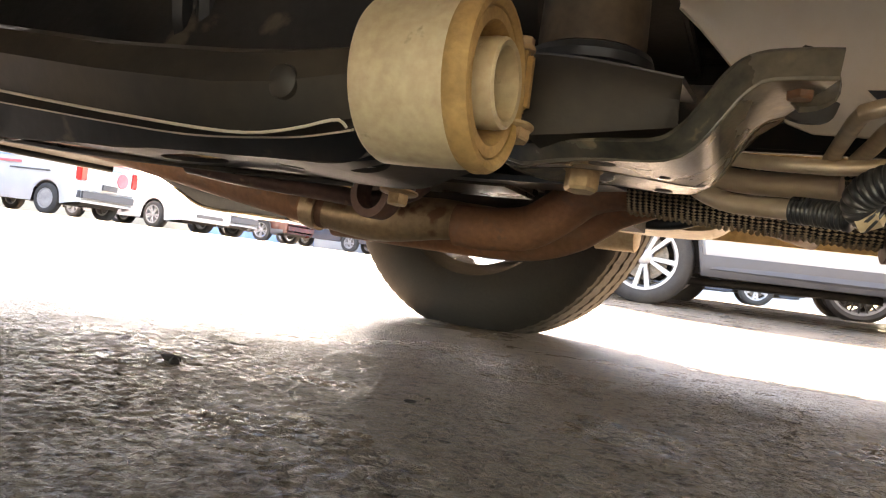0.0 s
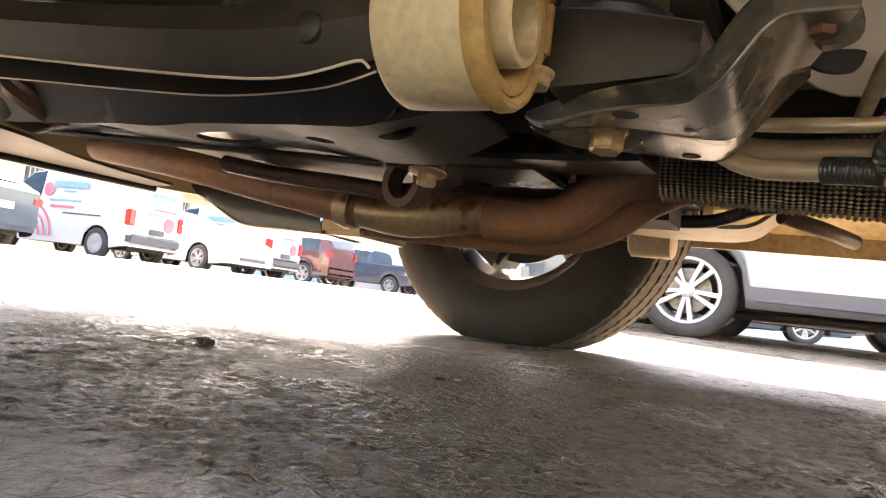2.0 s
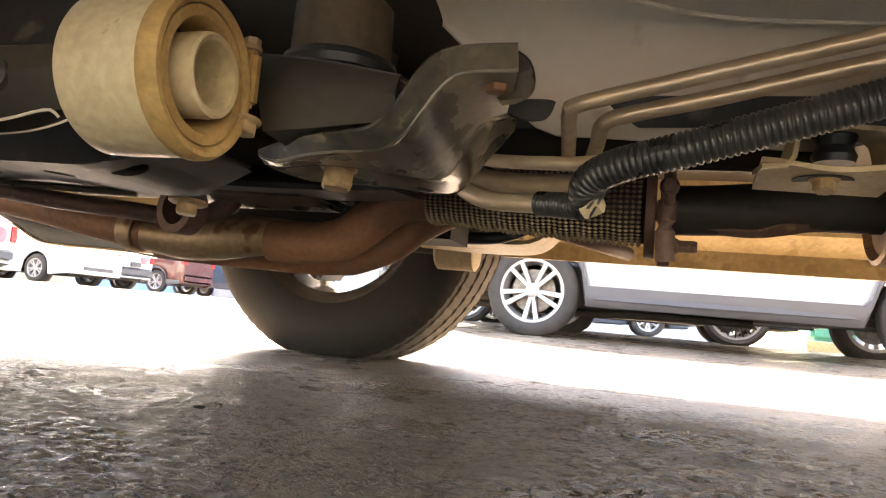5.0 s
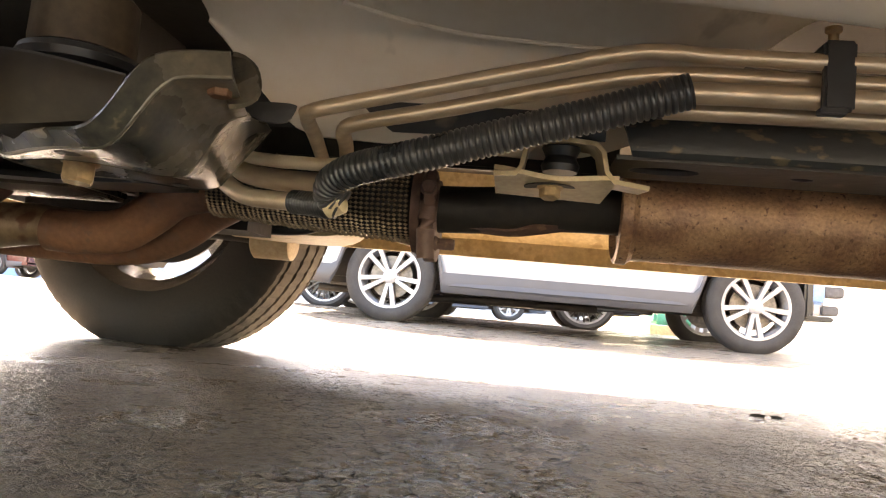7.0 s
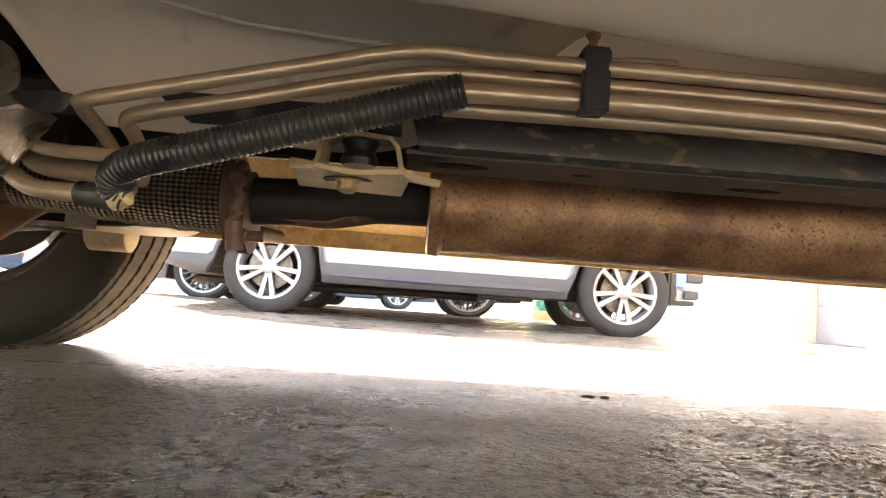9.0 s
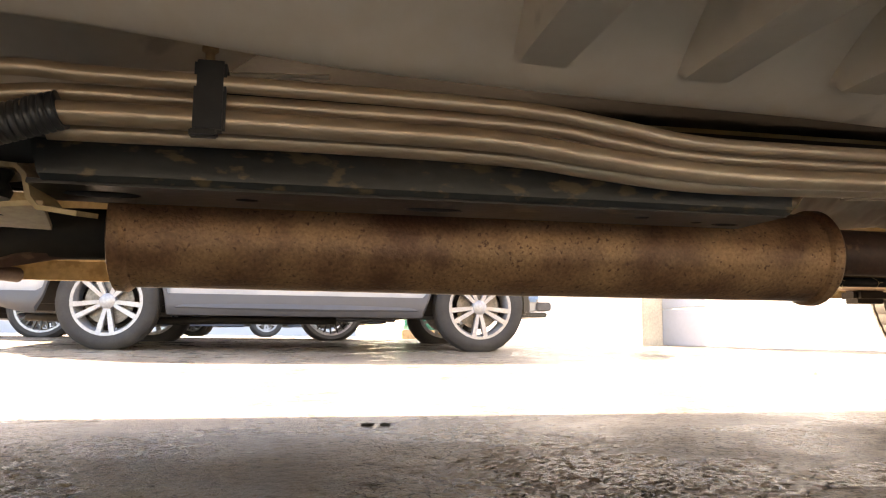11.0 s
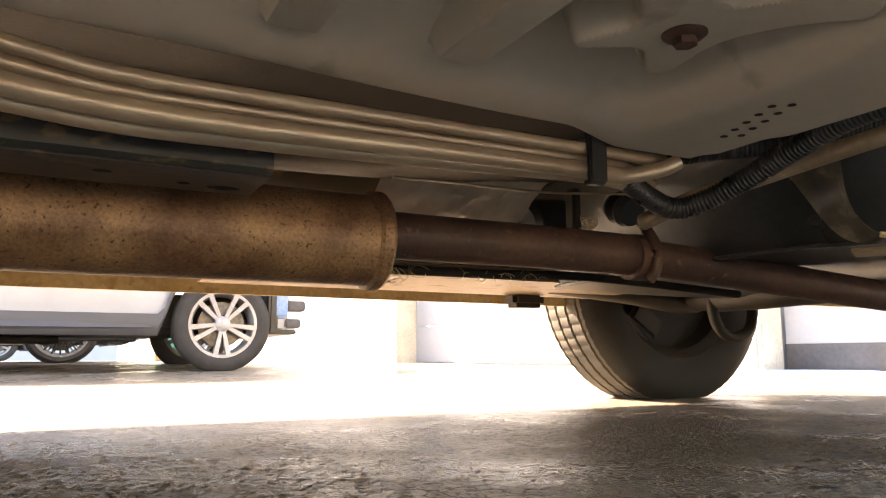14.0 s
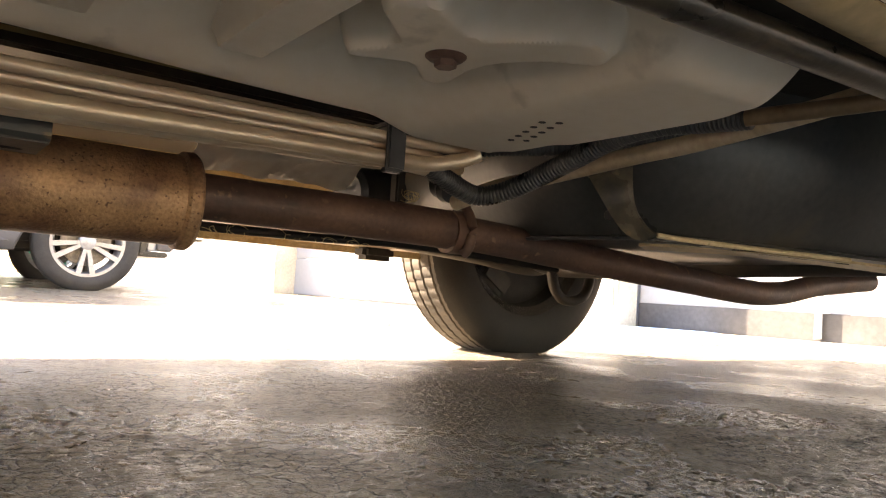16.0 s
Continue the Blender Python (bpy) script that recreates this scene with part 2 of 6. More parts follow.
    cz = n.new("ShaderNodeTexVoronoi")
    cz.feature = "DISTANCE_TO_EDGE"
    cz.inputs["Scale"].default_value = 46.0
    ln.new(warp2.outputs[0], cz.inputs["Vector"])
    cline = ramp(cz.outputs["Distance"], [(0.0, (1, 1, 1)), (0.028, (0.85, 0.85, 0.85)), (0.070, (0, 0, 0))]).outputs[0]
    cgate = ramp(noise_at(3.4, 4, 0.6).outputs["Fac"], [(0.36, (0.10, 0.10, 0.10)), (0.54, (1, 1, 1))]).outputs[0]
    sep = n.new("ShaderNodeSeparateXYZ")
    ln.new(tc.outputs["Object"], sep.inputs[0])
    spread = n.new("ShaderNodeMapRange")
    spread.interpolation_type = "SMOOTHSTEP"
    spread.inputs["From Min"].default_value, spread.inputs["From Max"].default_value = CRAZE_FROM
    spread.inputs["To Min"].default_value = 0.30
    ln.new(sep.outputs["X"], spread.inputs["Value"])
    worn = n.new("ShaderNodeMath")
    worn.operation = "MULTIPLY"
    ln.new(cgate, worn.inputs[0])
    ln.new(spread.outputs[0], worn.inputs[1])
    craze = n.new("ShaderNodeMath")
    craze.operation = "MULTIPLY"
    ln.new(cline, craze.inputs[0])
    ln.new(worn.outputs[0], craze.inputs[1])
    col = mix(craze.outputs[0], col, (0.045, 0.037, 0.03))
    ln.new(col, p.inputs["Base Color"])
    gloss = noise_at(3.2, 6, 0.68)
    rr = n.new("ShaderNodeMapRange")
    rr.inputs["From Min"].default_value, rr.inputs["From Max"].default_value = 0.40, 0.62
    rr.inputs["To Min"].default_value, rr.inputs["To Max"].default_value = 0.40, 0.21
    ln.new(gloss.outputs["Fac"], rr.inputs["Value"])
    ln.new(rr.outputs[0], p.inputs["Roughness"])
    p.inputs["Specular IOR Level"].default_value = 0.5
    # relief: smooth flakes of worn skin with broken edges, fine pits between them, and the cracks

    def math_at(op, x, y, z=None):
        q = n.new("ShaderNodeMath")
        q.operation = op
        for k, v in enumerate((x, y, z)):
            if v is None:
                continue
            if isinstance(v, float):
                q.inputs[k].default_value = v
            else:
                ln.new(v, q.inputs[k])
        return q.outputs[0]

    flakes = noise_at(150, 4, 0.6)
    skin = n.new("ShaderNodeMapRange")
    skin.interpolation_type = "SMOOTHSTEP"
    skin.inputs["From Min"].default_value, skin.inputs["From Max"].default_value = 0.44, 0.54
    ln.new(flakes.outputs["Fac"], skin.inputs["Value"])
    h = math_at("MULTIPLY_ADD", grit.outputs["Fac"], 0.40, math_at("MULTIPLY", skin.outputs[0], 0.42))
    h = math_at("MULTIPLY_ADD", noise_at(60, 3, 0.5).outputs["Fac"], 0.55, h)
    h = math_at("SUBTRACT", h, crack.outputs[0])
    h = math_at("MULTIPLY_ADD", craze.outputs[0], -0.55, h)
    bp = n.new("ShaderNodeBump")
    bp.inputs["Strength"].default_value, bp.inputs["Distance"].default_value = 1.0, 0.0055
    ln.new(h, bp.inputs["Height"])
    ln.new(bp.outputs[0], p.inputs["Normal"])
    return m


M_GROUND = ground_material()


# ---- mesh helpers ----
PLACE = {}


def thing(name, at=(0, 0, 0), label="", category="", group=""):
    ob = new(name)
    ob.location = at
    PLACE[ob.name] = Vector(at)
    return tagged(ob, label, category, group)


def part(name, geo, mat, parent=None, label="", smooth=True, angle=38):
    """geo: (vertices, faces) in the same space as its thing. Links ONE mesh object, with its origin in its middle."""
    verts, faces = geo
    lo = Vector([min(v[k] for v in verts) for k in range(3)])
    hi = Vector([max(v[k] for v in verts) for k in range(3)])
    mid = (lo + hi) / 2
    me = bpy.data.meshes.new(name)
    me.from_pydata([tuple(Vector(v) - mid) for v in verts], [], faces)
    bm = bmesh.new()
    bm.from_mesh(me)
    bmesh.ops.recalc_face_normals(bm, faces=bm.faces)
    if smooth:
        for f in bm.faces:
            f.smooth = True
        for e in bm.edges:
            if len(e.link_faces) == 2 and e.calc_face_angle(0) > radians(angle):
                e.smooth = False
    bm.to_mesh(me)
    bm.free()
    me.materials.append(mat)
    ob = new(name, me)
    if parent is not None:
        ob.parent = parent
        ob.location = mid - PLACE[parent.name]
    else:
        ob.location = mid
    PLACE[ob.name] = mid
    if label:
        ob["label"] = label
    return ob


def join(*geos):
    verts, faces = [], []
    for v, f in geos:
        k = len(verts)
        verts += list(v)
        faces += [tuple(i + k for i in q) for q in f]
    return verts, faces


def moved(geo, m):
    return [tuple(m @ Vector(v)) for v in geo[0]], geo[1]


def box(x0, x1, y0, y1, z0, z1, bev=0.004):
    bm = bmesh.new()
    bmesh.ops.create_cube(bm, size=1)
    for v in bm.verts:
        v.co = Vector((x0 + (v.co.x + 0.5) * (x1 - x0), y0 + (v.co.y + 0.5) * (y1 - y0), z0 + (v.co.z + 0.5) * (z1 - z0)))
    if bev:
        b = min(bev, abs(x1 - x0) * 0.3, abs(y1 - y0) * 0.3, abs(z1 - z0) * 0.3)
        bmesh.ops.bevel(bm, geom=list(bm.edges), offset=b, segments=2, affect="EDGES")
    bm.verts.index_update()
    geo = [tuple(v.co) for v in bm.verts], [tuple(v.index for v in f.verts) for f in bm.faces]
    bm.free()
    return geo


def lathe(profile, m=None, seg=48, close=False, caps=True):
    """profile: (along, radius) pairs, turned about the local x axis."""
    verts, faces = [], []
    for a, r in profile:
        for k in range(seg):
            w = 2 * math.pi * k / seg
            verts.append((a, r * math.cos(w), r * math.sin(w)))
    n = len(profile)
    for i in range(n if close else n - 1):
        for k in range(seg):
            j = (i + 1) % n
            faces.append((i * seg + k, i * seg + (k + 1) % seg, j * seg + (k + 1) % seg, j * seg + k))
    if caps and not close:
        faces.append(tuple(range(seg)))
        faces.append(tuple(range((n - 1) * seg, n * seg)))
    geo = verts, faces
    return moved(geo, m) if m else geo


def spline(pts, step=0.01):
    """A smooth line through the points."""
    p = [Vector(q) for q in pts]
    p = [2 * p[0] - p[1]] + p + [2 * p[-1] - p[-2]]
    out = []
    for i in range(1, len(p) - 2):
        a, b, c, d = p[i - 1:i + 3]
        n = max(2, int((c - b).length / step))
        for k in range(n):
            t = k / n
            out.append(0.5 * ((2 * b) + (c - a) * t + (2 * a - 5 * b + 4 * c - d) * t * t + (3 * b - a - 3 * c + d) * t ** 3))
    out.append(p[-2])
    return out


def tube(pts, r, seg=20, step=0.01, wall=True, oval=(1, 1)):
    """r: a radius or a function of the share of the length."""
    line = spline(pts, step)
    n = len(line)
    verts, faces = [], []
    up = Vector((0, 0, 1))
    for i, q in enumerate(line):
        d = (line[min(i + 1, n - 1)] - line[max(i - 1, 0)]).normalized()
        u = d.cross(up)
        u = u.normalized() if u.length > 1e-4 else Vector((1, 0, 0))
        w = u.cross(d)
        rr = r(i / (n - 1)) if callable(r) else r
        for k in range(seg):
            a = 2 * math.pi * k / seg
            verts.append(tuple(q + u * rr * oval[0] * math.cos(a) + w * rr * oval[1] * math.sin(a)))
    for i in range(n - 1):
        for k in range(seg):
            faces.append((i * seg + k, i * seg + (k + 1) % seg, (i + 1) * seg + (k + 1) % seg, (i + 1) * seg + k))
    if wall:
        faces.append(tuple(range(seg)))
        faces.append(tuple(range((n - 1) * seg, n * seg)))
    return verts, faces


def corrugated(pts, r, pitch=0.006, depth=0.12, seg=20):
    """A ribbed sleeve: evenly spaced round ribs along a smooth line."""
    line = spline(pts, 0.002)
    run = [0.0]
    for a, b in zip(line, line[1:]):
        run.append(run[-1] + (b - a).length)
    count = max(8, int(run[-1] / pitch) * 8)
    verts, faces, j = [], [], 0
    up = Vector((0, 0, 1))
    for i in range(count + 1):
        d = run[-1] * i / count
        while j < len(run) - 2 and run[j + 1] < d:
            j += 1
        q = line[j].lerp(line[j + 1], (d - run[j]) / max(1e-9, run[j + 1] - run[j]))
        ahead, back = line[min(j + 4, len(line) - 1)], line[max(j - 3, 0)]
        w = (ahead - back).normalized()
        u = w.cross(up).normalized()
        v = u.cross(w)
        rr = r * (1 - depth * (0.0, 0.0, 0.0, 0.0, 0.35, 1.0, 1.0, 0.35)[i % 8])
        for k in range(seg):
            a = 2 * math.pi * k / seg
            verts.append(tuple(q + u * rr * math.cos(a) + v * rr * math.sin(a)))
    for i in range(count):
        for k in range(seg):
            faces.append((i * seg + k, i * seg + (k + 1) % seg, (i + 1) * seg + (k + 1) % seg, (i + 1) * seg + k))
    faces += [tuple(range(seg)), tuple(range(count * seg, (count + 1) * seg))]
    return verts, faces


def sheet(rows, thick=0.0025):
    """rows: equal lists of points; a plate with thickness along its normals."""
    h, w = len(rows), len(rows[0])
    p = [[Vector(q) for q in r] for r in rows]
    top, low = [], []
    for i in range(h):
        for j in range(w):
            du = p[i][min(j + 1, w - 1)] - p[i][max(j - 1, 0)]
            dv = p[min(i + 1, h - 1)][j] - p[max(i - 1, 0)][j]
            nn = du.cross(dv)
            nn = nn.normalized() if nn.length > 1e-9 else Vector((0, 0, 1))
            top.append(tuple(p[i][j] + nn * thick / 2))
            low.append(tuple(p[i][j] - nn * thick / 2))
    k = h * w
    faces = []
    for i in range(h - 1):
        for j in range(w - 1):
            a, b, c, d = i * w + j, i * w + j + 1, (i + 1) * w + j + 1, (i + 1) * w + j
            faces += [(a, b, c, d), (d + k, c + k, b + k, a + k)]
    rim = [j for j in range(w)] + [i * w + w - 1 for i in range(1, h)] + [(h - 1) * w + j for j in range(w - 2, -1, -1)] + [i * w for i in range(h - 2, 0, -1)]
    for a, b in zip(rim, rim[1:] + rim[:1]):
        faces.append((a, a + k, b + k, b))
    return top + low, faces


def loft(lines, cols=24, thick=0.003):
    """A plate through several edge lines, each smoothed and cut into the same number of points."""
    rows = []
    for ln in lines:
        s = spline(ln, 0.004)
        rows.append([s[round(j * (len(s) - 1) / (cols - 1))] for j in range(cols)])
    return sheet(rows, thick)


def holed_plate(x0, x1, y0, y1, z, holes, thick=0.004):
    """A level plate with round or long holes (x, y, rx, ry) cut through it."""
    verts, faces = [], []
    cuts = sorted(holes)
    x = x0

    def quad(xa, xb):
        k = len(verts)
        for zz in (z, z + thick):
            verts.extend([(xa, y0, zz), (xb, y0, zz), (xb, y1, zz), (xa, y1, zz)])
        faces.extend([(k, k + 1, k + 2, k + 3), (k + 7, k + 6, k + 5, k + 4), (k, k + 4, k + 5, k + 1), (k + 2, k + 6, k + 7, k + 3)])

    for hx, hy, rx, ry in cuts:
        a, b = hx - rx * 1.4, hx + rx * 1.4
        if a > x:
            quad(x, a)
        seg = 24
        k = len(verts)
        for zz in (z, z + thick):
            for i in range(seg):
                w = 2 * math.pi * i / seg
                c, s = math.cos(w), math.sin(w)
                verts.append((hx + rx * c, hy + ry * s, zz))
            for i in range(seg):
                w = 2 * math.pi * i / seg
                c, s = math.cos(w), math.sin(w)
                f = 1 / max(abs(c), abs(s))
                ox = hx + c * f * rx * 1.4
                oy = hy + s * f * ((y1 - hy) if s > 0 else (hy - y0))
                verts.append((ox, oy, zz))
        for i in range(seg):
            j = (i + 1) % seg
            lo, up = k, k + 2 * seg
            faces += [(lo + i, lo + j, lo + seg + j, lo + seg + i), (up + j, up + i, up + seg + i, up + seg + j), (lo + i, up + i, up + j, lo + j),
                      (lo + seg + i, lo + seg + j, up + seg + j, up + seg + i)]
        x = b
    if x < x1:
        quad(x, x1)
    seat, slot, out = {}, [], []
    for v in verts:
        key = tuple(round(c, 5) for c in v)
        if key not in seat:
            seat[key] = len(out)
            out.append(v)
        slot.append(seat[key])
    return out, [tuple(slot[i] for i in f) for f in faces]


def hexbolt(at, axis, r=0.009, h=0.010, washer=1.5, wh=0.003):
    """A flanged hexagon head; axis points out of the seat."""
    m = Matrix.Translation(at) @ Vector(axis).to_track_quat("X", "Z").to_matrix().to_4x4()
    wz = lathe([(0, r * washer), (wh * 0.6, r * washer), (wh, r * washer * 0.9), (wh + 0.001, r * 0.9)], m, 24)
    hx = lathe([(wh, r), (wh + h * 0.85, r), (wh + h, r * 0.86)], m, 6)
    return wz, hx


def underside(ob, x, y):
    """The height at which a ray from the ground first meets this part."""
    o = PLACE[ob.name]
    hit, place, normal, index = ob.ray_cast(Vector((x - o.x, y - o.y, 0.05 - o.z)), Vector((0, 0, 1)))
    return place.z + o.z if hit else None


def bolt(at, axis, parent, r=0.009, h=0.010, washer=1.5, mat=None, label=""):
    w, hx = hexbolt(at, axis, r, h, washer)
    b = part("bolt", hx, mat or M_BOLT, parent, label, smooth=False)
    part("washer", w, mat or M_BOLT, b)
    return b


def smooth(a, b, v):
    s = min(1.0, max(0.0, (v - a) / (b - a)))
    return s * s * (3 - 2 * s)


# ---- ground ----
def rise(x, y):
    """The yard climbs a little away from the parked van."""
    s = min(1.0, max(0.0, (math.hypot(x - 0.5, y - 1.0) - 2.8) / 5.2))
    return 0.11 * s * s * (3 - 2 * s)


def build_ground():
    def axis(lo, hi, fine, near, c):
        n = int((hi - lo) / fine)
        mid = [lo + fine * k for k in range(n + 1)]
        up, st, v = [], fine, hi
        while v < 700:
            st = min(st * 1.3, 0.14) if v < near else st * 1.3
            v += st
            up.append(v)
        dn, st, v = [], fine, lo
        while v > -700:
            st = min(st * 1.3, 0.14) if v > -near else st * 1.3
            v -= st
            dn.append(v)
        return dn[::-1] + mid + up
    xs, ys = axis(-0.7, 2.6, 0.0036, 8.0, 1.0), axis(0.36, 1.7, 0.0036, 8.0, 2.0)

    def relief(x, y):
        e = smooth(-1.0, -0.6, x) * (1 - smooth(2.3, 2.9, x)) * smooth(0.25, 0.4, y) * (1 - smooth(1.7, 2.1, y)) * (1 - 0.6 * smooth(1.2, 1.5, y))
        if e <= 0:
            return 0.0
        k = max(0.35, 0.85 + 0.6 * noise.noise(Vector((x * 2.3, y * 2.3, 5.0))))
        a = noise.noise(Vector((x * 40, y * 52, 0)))
        b = noise.noise(Vector((x * 85, y * 115, 3)))
        c = noise.noise(Vector((x * 140, y * 150, 9)))
        # broken skin: flat plates with a sunken edge
        f = smooth(-0.05, 0.10, noise.noise(Vector((x * 78, y * 105, 7))))
        return e * k * (0.0010 * (0.3 - abs(a)) + 0.0011 * b + 0.0013 * c + 0.0007 * f)
    verts = [(x, y, rise(x, y) + relief(x, y)) for y in ys for x in xs]
    w = len(xs)
    faces = [(j * w + i, j * w + i + 1, (j + 1) * w + i + 1, (j + 1) * w + i) for j in range(len(ys) - 1) for i in range(w - 1)]
    g = part("ground", (verts, faces), M_GROUND, angle=180)
    return tagged(g, "worn grey-brown yard concrete with hairline cracks and grit", "ground", kind="structure")


build_ground()

# ---- the parked van: floor and tunnel ----
van = thing("parked_van", (1.2, 0.95, 0.0), "gold family van seen from beneath, dusty and rusty underside", "van")


RIBS = (0.945, 1.075, 1.208, 1.341)


def pan_edge(x):
    return 0.645 + 0.070 * smooth(0.70, 1.50, x)


def pan_z(x, y):
    edge = pan_edge(x)
    bowl = smooth(1.50, 1.57, x) * smooth(0.30, 0.40, y)
    # lip towards the tunnel
    z = 0.395 - (0.060 - 0.006 * smooth(0.95, 1.25, x)) * smooth(0.56, edge, y)
    # hanging ribs across the floor
    for c in RIBS:
        z = min(z, z + (0.345 - z) * (1 - max(0, min(1, (abs(x - c) - 0.017) / 0.006))) * (1 - smooth(0.636, 0.650, y)))
    # dished shelf round the plug, and the deep pressing behind it
    d = 9.0
    for ex, ey, ra, rb in ((1.486, 0.570, 0.038, 0.019), (1.405, 0.562, 0.034, 0.013), (1.520, 0.430, 0.036, 0.020), (1.396, 0.466, 0.036, 0.026)):
        wx, wy = ex - 1.456, ey - 0.512
        u = max(0.0, min(1.0, ((x - 1.456) * wx + (y - 0.512) * wy) / (wx * wx + wy * wy)))
        e = math.hypot(x - 1.456 - wx * u, y - 0.512 - wy * u) - (ra + (rb - ra) * u)
        k = max(0.0, 0.012 - abs(d - e)) / 0.012
        d = min(d, e) - 0.003 * k * k
    z = min(z, z + (0.343 - z) * (1 - smooth(-0.008, 0.009, d)))
    z += (0.3265 - z) * bowl
    # the floor kicks up towards the tank
    z += 0.12 * smooth(1.672, 1.715, x + 0.02 * math.sin(9 * y))
    # toe board rises to the front
    z += 0.02 * (1 - smooth(0.55, 0.85, x)) + 0.22 * (1 - smooth(-0.1, 0.45, x))
    if y > edge:
        z += 0.15 * smooth(edge, edge + 0.02, y)
    return z


def build_pan():
    xs = sorted({round(-0.9 + 0.0125 * i, 4) for i in range(int(2.75 / 0.0125) + 1)} | {round(c + k, 4) for c in RIBS for k in (-0.025, -0.023, -0.020, -0.017, -0.015, 0.0, 0.015, 0.017, 0.020, 0.023, 0.025)} | {round(1.34 + 0.0025 * i, 4) for i in range(90)})
    rows = []
    for i in range(300):
        v = (i / 299) ** 0.8
        rows.append([(x, -0.14 + v * (pan_edge(x) + 0.14), pan_z(x, -0.14 + v * (pan_edge(x) + 0.14))) for x in xs])
    for d in (0.003, 0.008, 0.014, 0.021):
        rows.append([(x, pan_edge(x) + d, pan_z(x, pan_edge(x) + d)) for x in xs])
    return sheet(rows, 0.003)


floor_pan = part("floor_pan", build_pan(), M_PAN, van, "grey-beige painted floor pan with pressed ribs", angle=30)
# far half of the floor, over the exhaust, and the rear floor; near-black colour stands for shade
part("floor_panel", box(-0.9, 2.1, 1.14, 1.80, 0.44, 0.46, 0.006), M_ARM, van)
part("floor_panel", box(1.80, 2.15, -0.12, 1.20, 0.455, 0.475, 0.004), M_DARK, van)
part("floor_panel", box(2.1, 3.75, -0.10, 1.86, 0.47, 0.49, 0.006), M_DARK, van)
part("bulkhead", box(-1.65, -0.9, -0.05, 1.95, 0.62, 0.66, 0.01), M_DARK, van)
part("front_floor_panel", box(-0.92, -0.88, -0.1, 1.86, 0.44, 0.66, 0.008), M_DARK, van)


def toe_board():
    rows = []
    for i in range(15):
        q = i / 14
        row = []
        for k in range(37):
            x = 0.178 + 0.0197 * k
            lift = smooth(0.50, 0.86, x)
            row.append((x, 0.725 + 0.13 * math.sin(q * 1.5) - 0.05 * (1 - smooth(0.25, 0.6, x)) * q, 0.405 + 0.055 * smooth(0.58, 0.78, x) - 0.135 * (1 - lift) * smooth(0.14, 0.30, x) * (1 - math.cos(q * 1.5))))
        rows.append(row)
    return sheet(rows, 0.003)


part("tunnel_side_panel", toe_board(), M_PAN, van, "smooth curved beige panel beside the tunnel")
part("floor_seam", tube([(0.335, 0.712, 0.372), (0.40, 0.755, 0.372), (0.47, 0.778, 0.372), (0.63, 0.778, 0.366), (0.80, 0.745, 0.362)], 0.0022, 8), M_PAN, van)
# added dark closing panels, to shut out daylight above the bracket
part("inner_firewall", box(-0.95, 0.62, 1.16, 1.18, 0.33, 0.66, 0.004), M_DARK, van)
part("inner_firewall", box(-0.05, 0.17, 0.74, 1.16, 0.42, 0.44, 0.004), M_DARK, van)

# body sides, sills and closed shell above
part("far_sill", loft([[(-0.02, 1.86, 0.262), (1.2, 1.86, 0.262), (2.36, 1.86, 0.262)], [(-0.02, 1.865, 0.305), (1.2, 1.865, 0.305), (2.36, 1.865, 0.305)],
                       [(-0.02, 1.80, 0.34), (1.2, 1.80, 0.34), (2.36, 1.80, 0.34)], [(-0.02, 1.76, 0.46), (1.2, 1.76, 0.46), (2.36, 1.76, 0.46)]], 30, 0.004), M_GOLD, van, "dusty gold sill with pinch seam")


def body_side(y, out, name):
    """Outer skin with round wheel openings; out: +1 or -1, the way it faces."""
    arches = ((-0.33, 0.41), (2.76, 0.41))
    rows = []
    xs = [-1.15 + 0.04 * i for i in range(126)]
    low = []
    for x in xs:
        zb = 0.30
        for c, r in arches:
            if abs(x - c) < r:
                zb = max(zb, 0.33 + math.sqrt(r * r - (x - c) ** 2))
        low.append(zb)
    for s in range(9):
        k = s / 8
        rows.append([(x, y + out * (0.07 * math.sin(k * 2.2) - 0.14 * max(0, k - 0.55)), zb + (1.05 - zb) * k) for x, zb in zip(xs, low)])
    part(name, sheet(rows, 0.006), M_GOLDBODY, van)


M_GOLDBODY = paint("gold_body_paint", (0.42, 0.34, 0.20), 0.3)
body_side(1.90, 1, "body_side")
body_side(-0.12, -1, "body_side")


def cabin():
    rows = []
    for x, zb, zt in ((-1.15, 0.95, 1.0), (-0.5, 1.02, 1.08), (0.15, 1.04, 1.12), (0.75, 1.05, 1.62), (1.3, 1.05, 1.72), (2.6, 1.05, 1.72), (3.5, 1.05, 1.60), (3.85, 1.02, 1.12)):
        ring = []
        for y, z in ((-0.13, zb), (-0.02, (zb + zt) / 2), (0.12, zt), (0.9, zt + 0.04), (1.68, zt), (1.80, (zb + zt) / 2), (1.92, zb)):
            ring.append((x, y, z))
        rows.append(ring)
    return sheet(rows, 0.01)


part("cabin_shell", cabin(), M_GOLDBODY, van)
part("front_bumper", loft([[(-1.1, -0.1, 0.28), (-1.28, 0.9, 0.26), (-1.1, 1.9, 0.28)], [(-1.2, -0.15, 0.5), (-1.38, 0.9, 0.5), (-1.2, 1.95, 0.5)], [(-1.15, -0.12, 1.0), (-1.3, 0.9, 1.0), (-1.15, 1.92, 1.0)]], 30, 0.006), M_GOLDBODY, van)
